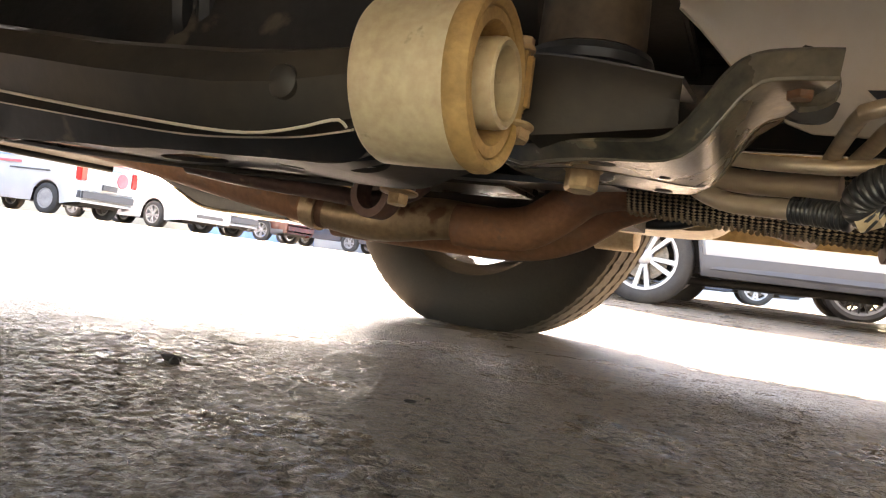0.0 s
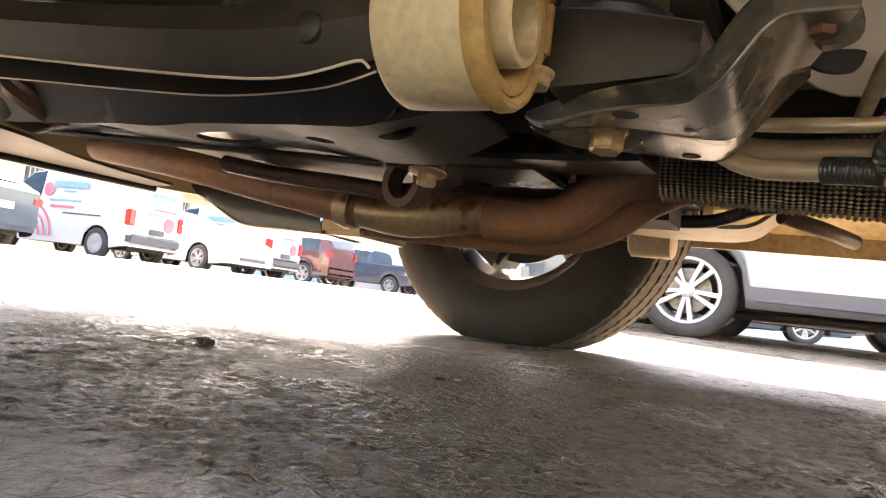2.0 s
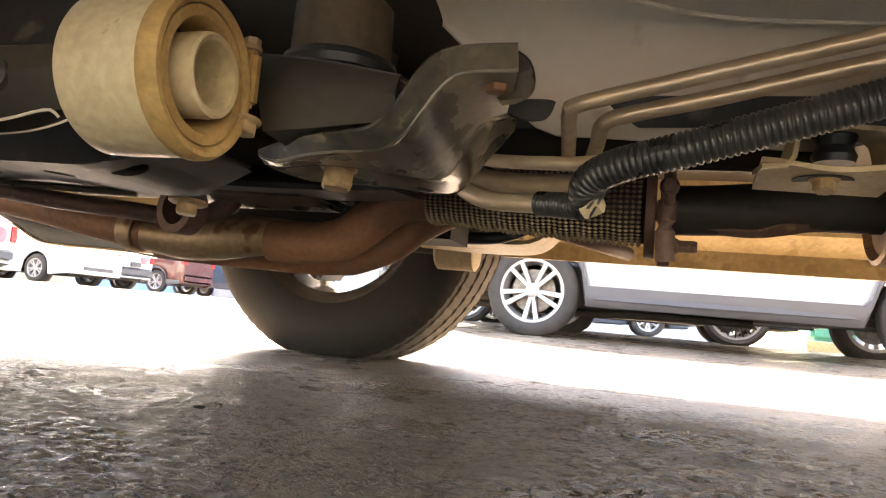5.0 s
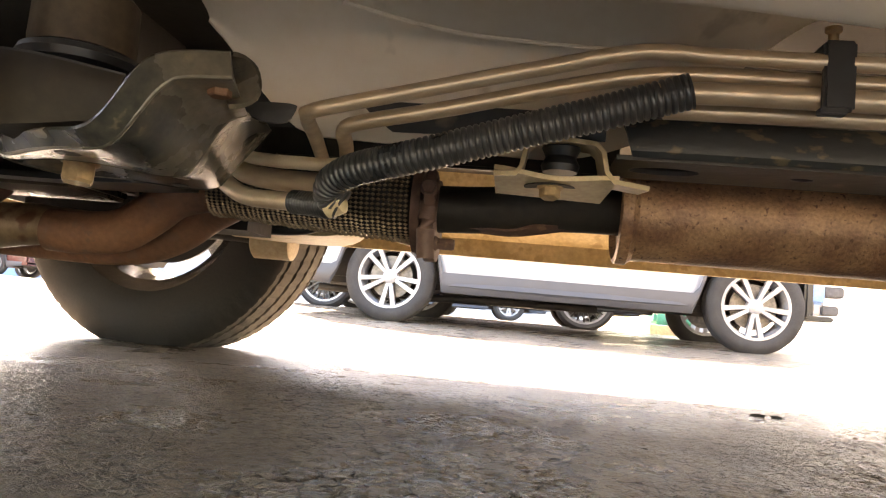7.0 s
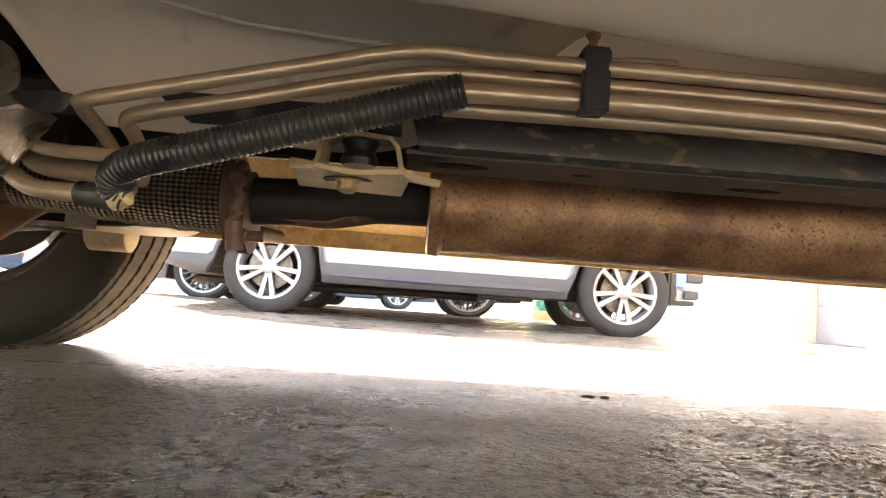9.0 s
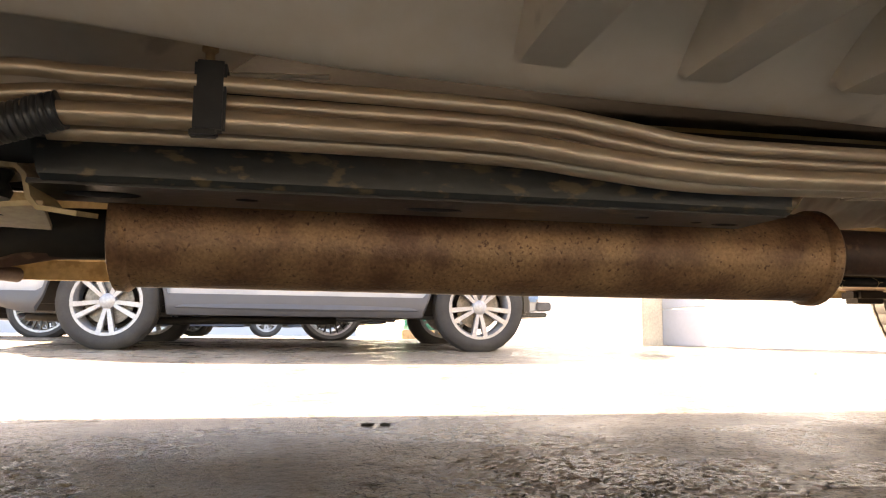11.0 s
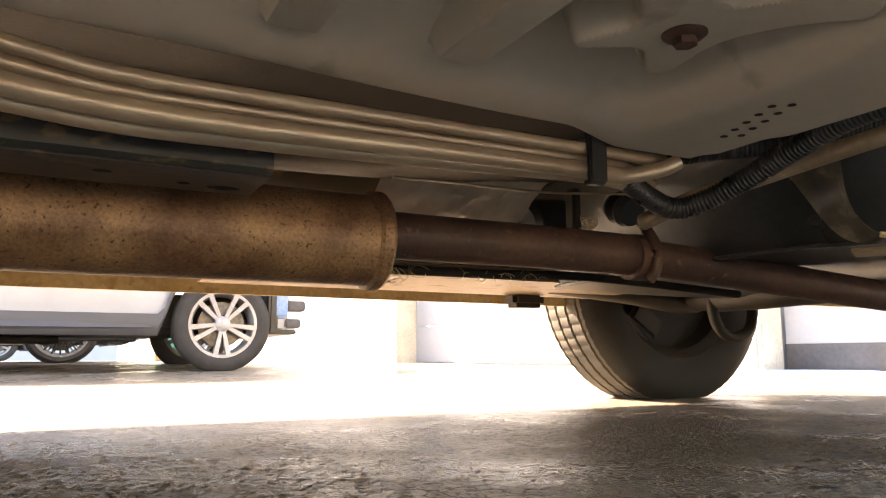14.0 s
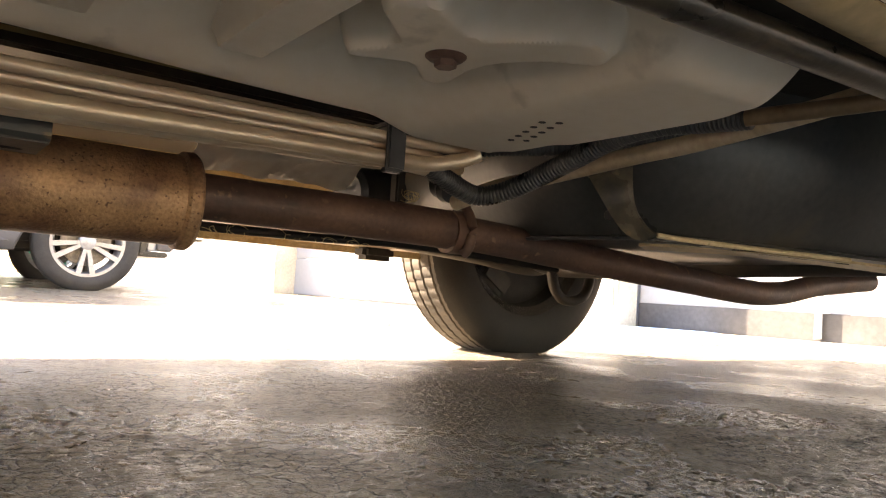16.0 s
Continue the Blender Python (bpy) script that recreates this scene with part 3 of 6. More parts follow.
part("rear_bumper", loft([[(3.8, -0.1, 0.35), (3.92, 0.9, 0.33), (3.8, 1.9, 0.35)], [(3.85, -0.15, 0.6), (3.98, 0.9, 0.6), (3.85, 1.95, 0.6)], [(3.8, -0.12, 1.1), (3.9, 0.9, 1.1), (3.8, 1.92, 1.1)]], 30, 0.006), M_GOLDBODY, van)

# ---- exhaust ----
muf_m = pose(0, 0.962, 0.253)
muffler = part("muffler", lathe([(0.603, 0.030), (0.603, 0.047), (0.596, 0.053), (0.598, 0.058), (0.609, 0.0590), (0.615, 0.0540), (0.64, 0.0535), (1.0, 0.0545), (1.37, 0.0535),
                                 (1.390, 0.0540), (1.394, 0.0585), (1.405, 0.0590), (1.409, 0.0560), (1.407, 0.050), (1.412, 0.046), (1.414, 0.030)], muf_m, 64), M_RUST, van, "rust-mottled steel muffler with rolled end seams")
part("front_exhaust_pipe", tube([(-0.86, 1.03, 0.272), (-0.79, 1.02, 0.262), (-0.63, 1.0, 0.241), (-0.46, 1.0, 0.213), (-0.275, 1.0, 0.184)], 0.024, 24), M_PIPE2, van, "orange rusted front exhaust pipe")
part("pipe_collar", lathe([(0, 0.024), (0.0, 0.029), (0.012, 0.030), (0.024, 0.028), (0.026, 0.024)], look((-0.285, 1.0, 0.186), (-1, 1, 0.305)) @ pose(0, 0, 0, 0, 90, 0), 28), M_CAT, van)
part("exhaust_pipe", tube([(-0.28, 1.0, 0.185), (-0.20, 1.0, 0.181), (-0.11, 1.0, 0.190), (-0.04, 1.0, 0.188)], lambda s: 0.023 + 0.006 * math.sin(min(1, s * 1.2) * 3.0), 28), M_CAT, van, "crumpled heat-tinted pipe joint")
part("exhaust_elbow", tube([(-0.085, 0.995, 0.185), (-0.04, 0.995, 0.184), (0.01, 0.99, 0.190), (0.045, 0.99, 0.212), (0.075, 0.99, 0.236), (0.11, 0.99, 0.246), (0.15, 0.985, 0.246)], 0.0265, 28), M_PIPE2, van, "brown rusted pipe elbow")
part("exhaust_branch", tube([(-0.30, 1.06, 0.176), (-0.15, 1.065, 0.172), (-0.02, 1.06, 0.172), (0.05, 1.05, 0.190), (0.10, 1.04, 0.222), (0.15, 1.0, 0.238)], 0.022, 24), M_PIPE2, van)


def braided():
    """Woven wires round the flexible joint, as a net of small raised crossings."""
    core = tube([(0.128, 0.985, 0.250), (0.25, 0.972, 0.247), (0.376, 0.958, 0.246)], lambda q: 0.029 + 0.014 * q, 32)
    geos = []
    line = spline([(0.128, 0.985, 0.250), (0.25, 0.972, 0.247), (0.376, 0.958, 0.246)], 0.0062)
    n = 52
    for i, q in enumerate(line[:-1]):
        bulge = 0.032 + 0.014 * i / len(line) + 0.0008 * math.sin(i * 1.3)
        for k in range(n):
            a = 2 * math.pi * (k) / n
            c = q + Vector((0, math.cos(a), math.sin(a))) * bulge
            if math.sin(a) > 0.75:
                continue
            t = Vector((0, -math.sin(a), math.cos(a)))
            o = Vector((0, math.cos(a), math.sin(a)))
            w, h = 0.0022, 0.0030
            x = Vector((1, 0, 0))
            v = [c - x * h, c + t * w, c + x * h, c - t * w, c + o * 0.0024]
            geos.append(([tuple(p) for p in v], [(0, 1, 4), (1, 2, 4), (2, 3, 4), (3, 0, 4), (0, 3, 2, 1)]))
    return core, join(*geos)


core, net = braided()
flex = part("flexible_joint", core, M_DARK, van)
part("steel_braid", net, M_MESH, flex, "dirty woven steel braid", smooth=False)
part("flange", lathe([(0.376, 0.034), (0.376, 0.052), (0.386, 0.052), (0.386, 0.034)], pose(0, 0.957, 0.240), 40), M_PIPE, van)
part("flange", lathe([(0.390, 0.030), (0.390, 0.046), (0.402, 0.046), (0.402, 0.030)], pose(0, 0.955, 0.226), 40), M_PIPE, van)
clampring = part("clamp_eye", tube([(0.398 + 0.0, 0.905 + 0.018 * math.cos(a), 0.252 + 0.018 * math.sin(a)) for a in [0.5 * k for k in range(14)]], 0.006, 12, 0.004), M_PIPE, van, "rusty pipe clamp eye")
part("clamp_leg", tube([(0.397, 0.900, 0.240), (0.396, 0.900, 0.21), (0.398, 0.903, 0.180)], 0.0098, 14), M_PIPE, van)
bolt((0.406, 0.903, 0.196), (1, 0, 0), van, 0.0065, 0.018, 1.2, M_PIPE)
bolt((0.398, 0.886, 0.252), (0, -1, 0), van, 0.008, 0.008, 1.2, M_PIPE)
part("exhaust_pipe", tube([(0.395, 0.957, 0.240), (0.45, 0.960, 0.243), (0.54, 0.965, 0.252), (0.61, 0.965, 0.253)], 0.0265, 28), M_DARK, van, "sooty dark exhaust pipe")
part("pipe_seam", loft([[(0.4022, 0.9450, 0.2200), (0.4410, 0.9450, 0.2215), (0.4821, 0.9450, 0.2209), (0.5104, 0.9450, 0.2289), (0.5392, 0.9500, 0.2322), (0.5816, 0.9520, 0.2331)],
                        [(0.4020, 0.9580, 0.2148), (0.4413, 0.9580, 0.2177), (0.4831, 0.9580, 0.2165), (0.5120, 0.9580, 0.2205), (0.5407, 0.9600, 0.2264), (0.5834, 0.9620, 0.2310)]], 40, 0.003), M_PIPE, van, "ragged welded seam under the sooty pipe")
part("rear_exhaust_pipe", tube([(1.395, 0.962, 0.262), (1.49, 0.958, 0.261), (1.62, 0.955, 0.261), (1.765, 0.95, 0.259), (1.79, 0.95, 0.258)], 0.0285, 28), M_PIPE, van, "brown rusted tail pipe")
part("rear_exhaust_pipe", tube([(1.78, 0.95, 0.258), (1.90, 0.95, 0.252), (2.10, 0.95, 0.238), (2.35, 0.95, 0.222), (2.58, 0.96, 0.210), (2.75, 0.98, 0.217), (2.95, 1.0, 0.245), (3.2, 1.0, 0.27)], 0.026, 28), M_PIPE, van)
part("pipe_hanger", tube([(1.795, 0.925, 0.222), (1.80, 0.918, 0.232), (1.803, 0.915, 0.262), (1.800, 0.930, 0.292), (1.79, 0.95, 0.318), (1.79, 0.96, 0.34)], 0.0075, 14), M_PIPE, van)
part("hanger_band", lathe([(1.782, 0.0285), (1.782, 0.0325), (1.812, 0.0325), (1.812, 0.0285)], pose(0, 0.95, 0.256), 36), M_PIPE, van)
part("lower_tie_bar", tube([(1.42, 1.05, 0.232), (1.62, 1.045, 0.233), (1.79, 1.04, 0.236), (2.1, 1.04, 0.222)], 0.0065, 12), M_DARK, van)

# foil heat shield and dark tank bracket behind the muffler
def foil_sheet():
    rows = []
    for j in range(13):
        v = j / 12
        row = []
        for k in range(121):
            x = 1.425 + 0.232 * k / 120
            q = noise.noise(Vector((x * 45, v * 5 + x * 20, 2.0))) + 0.5 * noise.noise(Vector((x * 110, v * 9, 6.0)))
            fold = abs((x * 9.0 + v * 0.7 + 0.3 * noise.noise(Vector((x * 8, v, 1.0)))) % 1.0 - 0.5)
            row.append((x, 0.955 + 0.090 * v + 0.003 * q + 0.006 * fold, 0.352 - 0.046 * v + 0.0025 * q + 0.010 * fold))
        rows.append(row)
    return sheet(rows, 0.0015)


part("heat_shield", foil_sheet(), M_FOIL, van, "crinkled beige foil heat shield", angle=25)
part("shield_lip", tube([(1.3997, 0.9000, 0.3166), (1.4674, 0.9000, 0.3187), (1.5382, 0.9000, 0.3191), (1.6160, 0.9000, 0.3209), (1.7383, 0.9000, 0.3311)], 0.0016, 6), M_LINE, van)
part("rear_tunnel_panel", loft([[(2.04, 1.22, 0.29), (2.2, 1.22, 0.28), (2.6, 1.22, 0.28)], [(2.04, 1.20, 0.36), (2.2, 1.20, 0.36), (2.6, 1.20, 0.36)], [(2.04, 1.16, 0.45), (2.2, 1.16, 0.45), (2.6, 1.16, 0.45)]], 20, 0.003), M_PAN, van, "beige tunnel panel behind the tank")
part("tunnel_shelf", loft([[(1.23, 0.80, 0.318), (1.40, 0.84, 0.330), (1.66, 0.90, 0.352)], [(1.23, 0.93, 0.318), (1.40, 0.98, 0.336), (1.66, 1.0, 0.354)]], 30, 0.003), M_MOUNT, van)
# roof coloured black to give the shade inside the tunnel
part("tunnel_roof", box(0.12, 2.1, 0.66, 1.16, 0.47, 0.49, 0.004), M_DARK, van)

# ---- black rail beside the muffler ----
rail = part("chassis_rail", loft([[(0.584, 0.760, 0.2700), (0.8, 0.760, 0.2700), (1.228, 0.760, 0.2690)], [(0.582, 0.756, 0.2735), (0.8, 0.756, 0.2735), (1.228, 0.756, 0.2725)], [(0.578, 0.755, 0.288), (0.8, 0.755, 0.288), (1.228, 0.755, 0.287)],
                                  [(0.574, 0.760, 0.300), (0.8, 0.760, 0.300), (1.228, 0.760, 0.298)], [(0.570, 0.79, 0.312), (0.8, 0.79, 0.312), (1.228, 0.79, 0.308)]], 60, 0.004), M_RAIL, van, "black steel rail with dried mud blotches")
part("rail_underside", holed_plate(0.572, 1.228, 0.762, 0.842, 0.2665, [(0.618, 0.802, 0.031, 0.015), (0.735, 0.800, 0.010, 0.006), (0.900, 0.808, 0.027, 0.010), (1.10, 0.800, 0.008, 0.006), (1.165, 0.815, 0.006, 0.005), (1.200, 0.820, 0.015, 0.008)]), M_BLACK, rail)
part("rail_web", box(0.600, 1.228, 0.842, 0.848, 0.267, 0.34, 0.001), M_DARK, rail)
part("rail_extension", loft([[(0.10, 0.84, 0.292), (0.30, 0.825, 0.292), (0.565, 0.80, 0.290)], [(0.10, 0.83, 0.325), (0.30, 0.815, 0.32), (0.565, 0.79, 0.312)]], 20, 0.004), M_BLACK, van)

# ---- hanger bracket with the bolt, in front of the muffler ----
def hanger_plate():
    rows = []
    for j in range(7):
        v = j / 6
        rows.append([(0.468 + (0.110 - 0.010 * v) * k / 12, 0.786 + 0.060 * v, 0.2555 - 0.0090 * v - 0.0035 * (k / 12) - 0.0025 * math.cos((k / 12 - 0.5) * 6.3) * (1 - v)) for k in range(13)])
    return sheet(rows, 0.0045)


hb = part("hanger_bracket", hanger_plate(), M_BUSH, van, "pressed beige hanger plate")


def hanger_hat():
    prof = [(0.468, 0.252), (0.487, 0.253), (0.492, 0.260), (0.495, 0.278), (0.502, 0.285), (0.530, 0.286), (0.556, 0.284), (0.563, 0.277), (0.567, 0.259), (0.574, 0.251), (0.604, 0.247)]
    return sheet([[(x, y, z + 0.12 * (y - 0.784)) for x, z in prof] for y in (0.784, 0.80, 0.82, 0.85)], 0.0042)


part("hanger_strap", hanger_hat(), M_GOLD, hb, angle=60)
# flat dark disc paints the shade of a recess round the bolt
part("bolt_recess", lathe([(0, 0.024), (0.0010, 0.0235), (0.0012, 0.012)], pose(0.519, 0.814, 0.2478, -8, 90, 0), 28), M_DARK, hb)
bolt((0.519, 0.806, 0.2475), (0, -0.2, -1), van, 0.0095, 0.009, 1.25)
part("rubber_bobbin", lathe([(0, 0.016), (0.006, 0.018), (0.014, 0.014), (0.022, 0.018), (0.028, 0.016)], pose(0.527, 0.815, 0.262, 0, -90, 0), 24), M_PLASTIC, van)

# ---- fuel and brake lines ----
P1 = [(0.310, 0.790, 0.255), (0.315, 0.745, 0.264), (0.320, 0.700, 0.270), (0.330, 0.688, 0.2735), (0.40, 0.685, 0.290), (0.50, 0.681, 0.313), (0.575, 0.679, 0.329), (0.64, 0.679, 0.3285), (0.81, 0.684, 0.3290), (0.95, 0.692, 0.3290), (1.03, 0.697, 0.322), (1.10, 0.700, 0.314), (1.20, 0.700, 0.3125), (1.40, 0.718, 0.319), (1.56, 0.735, 0.325), (1.63, 0.745, 0.328), (1.69, 0.752, 0.333)]
part("brake_line", tube(P1, 0.0062, 16, 0.006), M_LINE, van, "dusty bare metal fluid line")
P2 = [(0.330, 0.800, 0.258), (0.337, 0.765, 0.264), (0.343, 0.730, 0.2690), (0.36, 0.722, 0.2745), (0.43, 0.715, 0.288), (0.53, 0.706, 0.310), (0.60, 0.700, 0.320), (0.70, 0.700, 0.3205), (0.95, 0.708, 0.321), (1.03, 0.712, 0.314), (1.10, 0.715, 0.307), (1.20, 0.716, 0.306), (1.40, 0.732, 0.312), (1.56, 0.748, 0.318), (1.62, 0.762, 0.319), (1.68, 0.79, 0.316)]
part("fuel_line", tube(P2, 0.0066, 16, 0.006), M_LINE, van)
P3 = [(0.59, 0.690, 0.3015), (0.645, 0.688, 0.3035), (0.81, 0.690, 0.3035), (0.93, 0.694, 0.303), (1.02, 0.697, 0.295), (1.10, 0.699, 0.289), (1.20, 0.699, 0.2875), (1.40, 0.715, 0.296), (1.55, 0.735, 0.303), (1.60, 0.745, 0.306), (1.64, 0.735, 0.315), (1.66, 0.728, 0.324)]
part("fuel_line", tube(P3, 0.0085, 18, 0.006), M_LINE, van, "thicker dusty metal fuel line")
P4 = [(0.60, 0.715, 0.297), (0.81, 0.716, 0.2985), (0.95, 0.720, 0.297), (1.02, 0.722, 0.291), (1.10, 0.724, 0.285), (1.20, 0.724, 0.285), (1.40, 0.738, 0.294), (1.56, 0.752, 0.302), (1.64, 0.77, 0.303)]
part("fuel_line", tube(P4, 0.0075, 16, 0.006), M_LINE, van)


def line_clip(x, y, z, k=1.0):
    c = part("line_clip", join(box(x - 0.011, x + 0.011, y - 0.016, y - 0.008, z - 0.042, z + 0.010, 0.002), box(x - 0.011, x + 0.011, y - 0.010, y + 0.035, z + 0.004, z + 0.010, 0.002),
                               box(x - 0.013, x + 0.006, y - 0.016, y - 0.006, z - 0.045, z - 0.040, 0.001)), M_PLASTIC, van, "black plastic line clip", smooth=False)
    part("clip_stud", lathe([(0, 0.0035), (0.014, 0.0035), (0.016, 0.006), (0.019, 0.006)], pose(x - 0.002, y - 0.004, z + 0.004, 0, -90, 0), 12), M_BOLT, c)


line_clip(0.715, 0.690, 0.334)
line_clip(1.545, 0.735, 0.330)

# lower coolant pipes and ribbed hose
part("coolant_pipe", tube([(0.1610, 0.8600, 0.2711), (0.1933, 0.8300, 0.2429), (0.2165, 0.8150, 0.2257), (0.2385, 0.8050, 0.2172), (0.2620, 0.8000, 0.2152), (0.2952, 0.7850, 0.2127), (0.3216, 0.7700, 0.2099)], 0.0086, 18, 0.006), M_LINE, van, "dusty brown bent coolant pipe")
part("coolant_pipe", tube([(0.1369, 0.9300, 0.3095), (0.1748, 0.8900, 0.2759), (0.2056, 0.8650, 0.2521), (0.2382, 0.8550, 0.2443), (0.2759, 0.8450, 0.2412), (0.3237, 0.8300, 0.2395)], 0.0108, 18, 0.006), M_LINE, van)
part("coolant_pipe", tube([(0.1693, 0.9000, 0.2936), (0.2236, 0.8200, 0.2603), (0.2610, 0.7900, 0.2506), (0.2953, 0.7800, 0.2481), (0.3220, 0.7750, 0.2475), (0.37, 0.765, 0.2520), (0.43, 0.750, 0.2640)], 0.0062, 16, 0.006), M_LINE, van)
part("hose_sleeve", corrugated([(0.2877, 0.7880, 0.2132), (0.3072, 0.7780, 0.2113), (0.3275, 0.7660, 0.2081)], 0.0112, 0.0035, 0.10), M_HOSE, van, angle=180)
part("ribbed_hose", corrugated([(0.3426, 0.7520, 0.2083), (0.3327, 0.7500, 0.2141), (0.3317, 0.7440, 0.2210), (0.3398, 0.7340, 0.2286), (0.3604, 0.7220, 0.2356)] + [(0.40, 0.710, 0.2440), (0.43, 0.706, 0.2518), (0.50, 0.700, 0.2718), (0.56, 0.696, 0.2890), (0.615, 0.691, 0.3055)], 0.0140, 0.0051, 0.11, 28), M_HOSE, van, "black corrugated hose sleeve", angle=180)
part("hose_plug", lathe([(0, 0.005), (0.003, 0.0088), (0.010, 0.0088), (0.018, 0.0082)], look((0.346, 0.745, 0.2105), (0.30, 0.760, 0.190)) @ pose(0, 0, 0, 0, 90, 0), 22), M_BUSH, van)

# ---- tank and hoses at the rear ----
def tank_ring(g, z):
    c = Vector((2.25, 0.95, 0))
    out = []
    base = [(1.96, 1.35), (1.935, 1.12), (1.930, 0.92), (1.942, 0.82), (1.990, 0.71), (2.12, 0.65), (2.40, 0.59), (2.62, 0.60), (2.68, 0.75), (2.68, 1.2), (2.55, 1.38), (2.2, 1.40)]
    for x, y in base:
        d = (Vector((x, y, 0)) - c).normalized()
        out.append((x + d.x * g, y + d.y * g, z))
    s_ = spline(out + out[:1], 0.03)
    return [tuple(s_[round(k * (len(s_) - 1) / 96)]) for k in range(96)]


tank_rows = [tank_ring(g, z) for g, z in ((-0.05, 0.262), (-0.012, 0.257), (0.012, 0.255), (0.014, 0.259), (0.0, 0.263), (0.008, 0.275), (0.03, 0.305), (0.062, 0.35), (0.075, 0.40), (0.078, 0.47))]
tv = [p for r in tank_rows for p in r]
nn = len(tank_rows[0])
tf = [(i * nn + j, i * nn + (j + 1) % nn, (i + 1) * nn + (j + 1) % nn, (i + 1) * nn + j) for i in range(len(tank_rows) - 1) for j in range(nn)] + [tuple(range(nn))]
tank = part("fuel_tank", (tv, tf), M_TANK, van, "black moulded plastic fuel tank")
part("tank_flange", loft([[(1.96, 0.74, 0.249), (2.00, 0.69, 0.249), (2.10, 0.635, 0.249), (2.40, 0.585, 0.249), (2.62, 0.59, 0.249)],
                          [(2.00, 0.76, 0.247), (2.04, 0.72, 0.247), (2.12, 0.68, 0.247), (2.40, 0.64, 0.247), (2.62, 0.64, 0.247)]], 50, 0.004), M_GOLD, tank, "beige steel tank flange")
part("tank_strap", loft([[(1.8406, 0.7400, 0.3405), (1.8582, 0.7250, 0.3057), (1.8780, 0.7150, 0.2755), (1.8892, 0.7050, 0.2577), (1.9054, 0.6950, 0.2503), (1.9435, 0.6800, 0.2502), (2.0664, 0.6500, 0.2487), (2.2821, 0.6100, 0.2475)],
                         [(1.8921, 0.7000, 0.3567), (1.8833, 0.6900, 0.3119), (1.8847, 0.6850, 0.2874), (1.8942, 0.6800, 0.2709), (1.9078, 0.6700, 0.2566), (1.9417, 0.6550, 0.2541), (2.0411, 0.6350, 0.2530), (2.2599, 0.6000, 0.2533)]], 60, 0.004), M_BRKT, tank, "black tank strap with a bright lower edge")
part("strap_rail", tube([(1.9078, 0.668, 0.2545), (1.9417, 0.653, 0.2520), (2.0411, 0.633, 0.2508), (2.2599, 0.598, 0.2512)], 0.0035, 8), M_BUSH, tank)
part("tank_bolt", lathe([(0, 0.008), (0.006, 0.007)], pose(1.915, 0.755, 0.285, 0, 0, 220), 16), M_PLASTIC, tank)
part("support_bar", tube([(1.7286, 0.8600, 0.2857), (1.7340, 0.7900, 0.2996), (1.7510, 0.7400, 0.3088), (1.7799, 0.6800, 0.3226), (1.8013, 0.6200, 0.3339), (1.8137, 0.5600, 0.3410), (1.8149, 0.5000, 0.3471), (1.8283, 0.4200, 0.3607), (1.8329, 0.3400, 0.3732)], 0.0105, 18), M_LINE, van, "dusty brown metal support bar")
part("ribbed_hose", corrugated([(1.6130, 0.7600, 0.3076), (1.6542, 0.7750, 0.2965), (1.6959, 0.7750, 0.2850), (1.7214, 0.7550, 0.2913), (1.7407, 0.7200, 0.3075), (1.7509, 0.6700, 0.3262), (1.7491, 0.6000, 0.3442), (1.7540, 0.5500, 0.3500), (1.7665, 0.5100, 0.3500), (1.7740, 0.4600, 0.3480)], 0.0125, 0.0048, 0.12, 24), M_HOSE, van, "black corrugated hose sleeve", angle=180)
part("ribbed_hose", corrugated([(1.6650, 0.7500, 0.3346), (1.7012, 0.7250, 0.3403), (1.7537, 0.6900, 0.3452), (1.8195, 0.6500, 0.3592), (1.8711, 0.6150, 0.3711)], 0.0110, 0.0048, 0.12, 20), M_HOSE, van, angle=180)
part("metal_line", tube([(1.62, 0.76, 0.305), (1.68, 0.80, 0.300), (1.74, 0.83, 0.30), (1.80, 0.87, 0.31)], 0.007, 14), M_LINE, van)
part("metal_line", tube([(1.765, 0.46, 0.345), (1.80, 0.36, 0.35), (1.85, 0.20, 0.36)], 0.0080, 14), M_CAT, van)
part("rubber_hanger", lathe([(0, 0.02), (0.01, 0.024), (0.02, 0.02), (0.03, 0.024), (0.04, 0.02)], pose(1.775, 0.93, 0.315, 0, -25, 90), 24), M_PLASTIC, van)
part("damper_can", lathe([(0, 0.03), (0.008, 0.038), (0.09, 0.038), (0.10, 0.03)], pose(1.66, 1.04, 0.305, 0, -8, 15), 32), M_PLASTIC, van)
part("hanger_tab", box(1.70, 1.715, 0.965, 0.985, 0.285, 0.35, 0.003), M_ARM, van)
# drain plug and drain holes in the floor
zp = underside(floor_pan, 1.456, 0.515)
plug = part("drain_plug", lathe([(-0.002, 0.016), (0.001, 0.016), (0.0035, 0.013), (0.004, 0.009)], pose(1.456, 0.515, zp, 0, 90, 0), 28), M_PIPE, van, "rusty round floor plug")
part("plug_hex", lathe([(0.004, 0.009), (0.009, 0.0085)], pose(1.456, 0.515, zp, 0, 90, 0), 6), M_PIPE, plug, smooth=False)
# drain holes are dark discs; the shade inside them is only colour
for i in range(5):
    for j in range(2):
        part("drain_hole", lathe([(0, 0.0036), (0.0015, 0.0036)], pose(1.632 - 0.008 * i + 0.012 * j, 0.640 - 0.020 * i - 0.010 * j, underside(floor_pan, 1.632 - 0.008 * i + 0.012 * j, 0.640 - 0.020 * i - 0.010 * j) + 0.001, 0, 90, 0), 10), M_DARK, van)
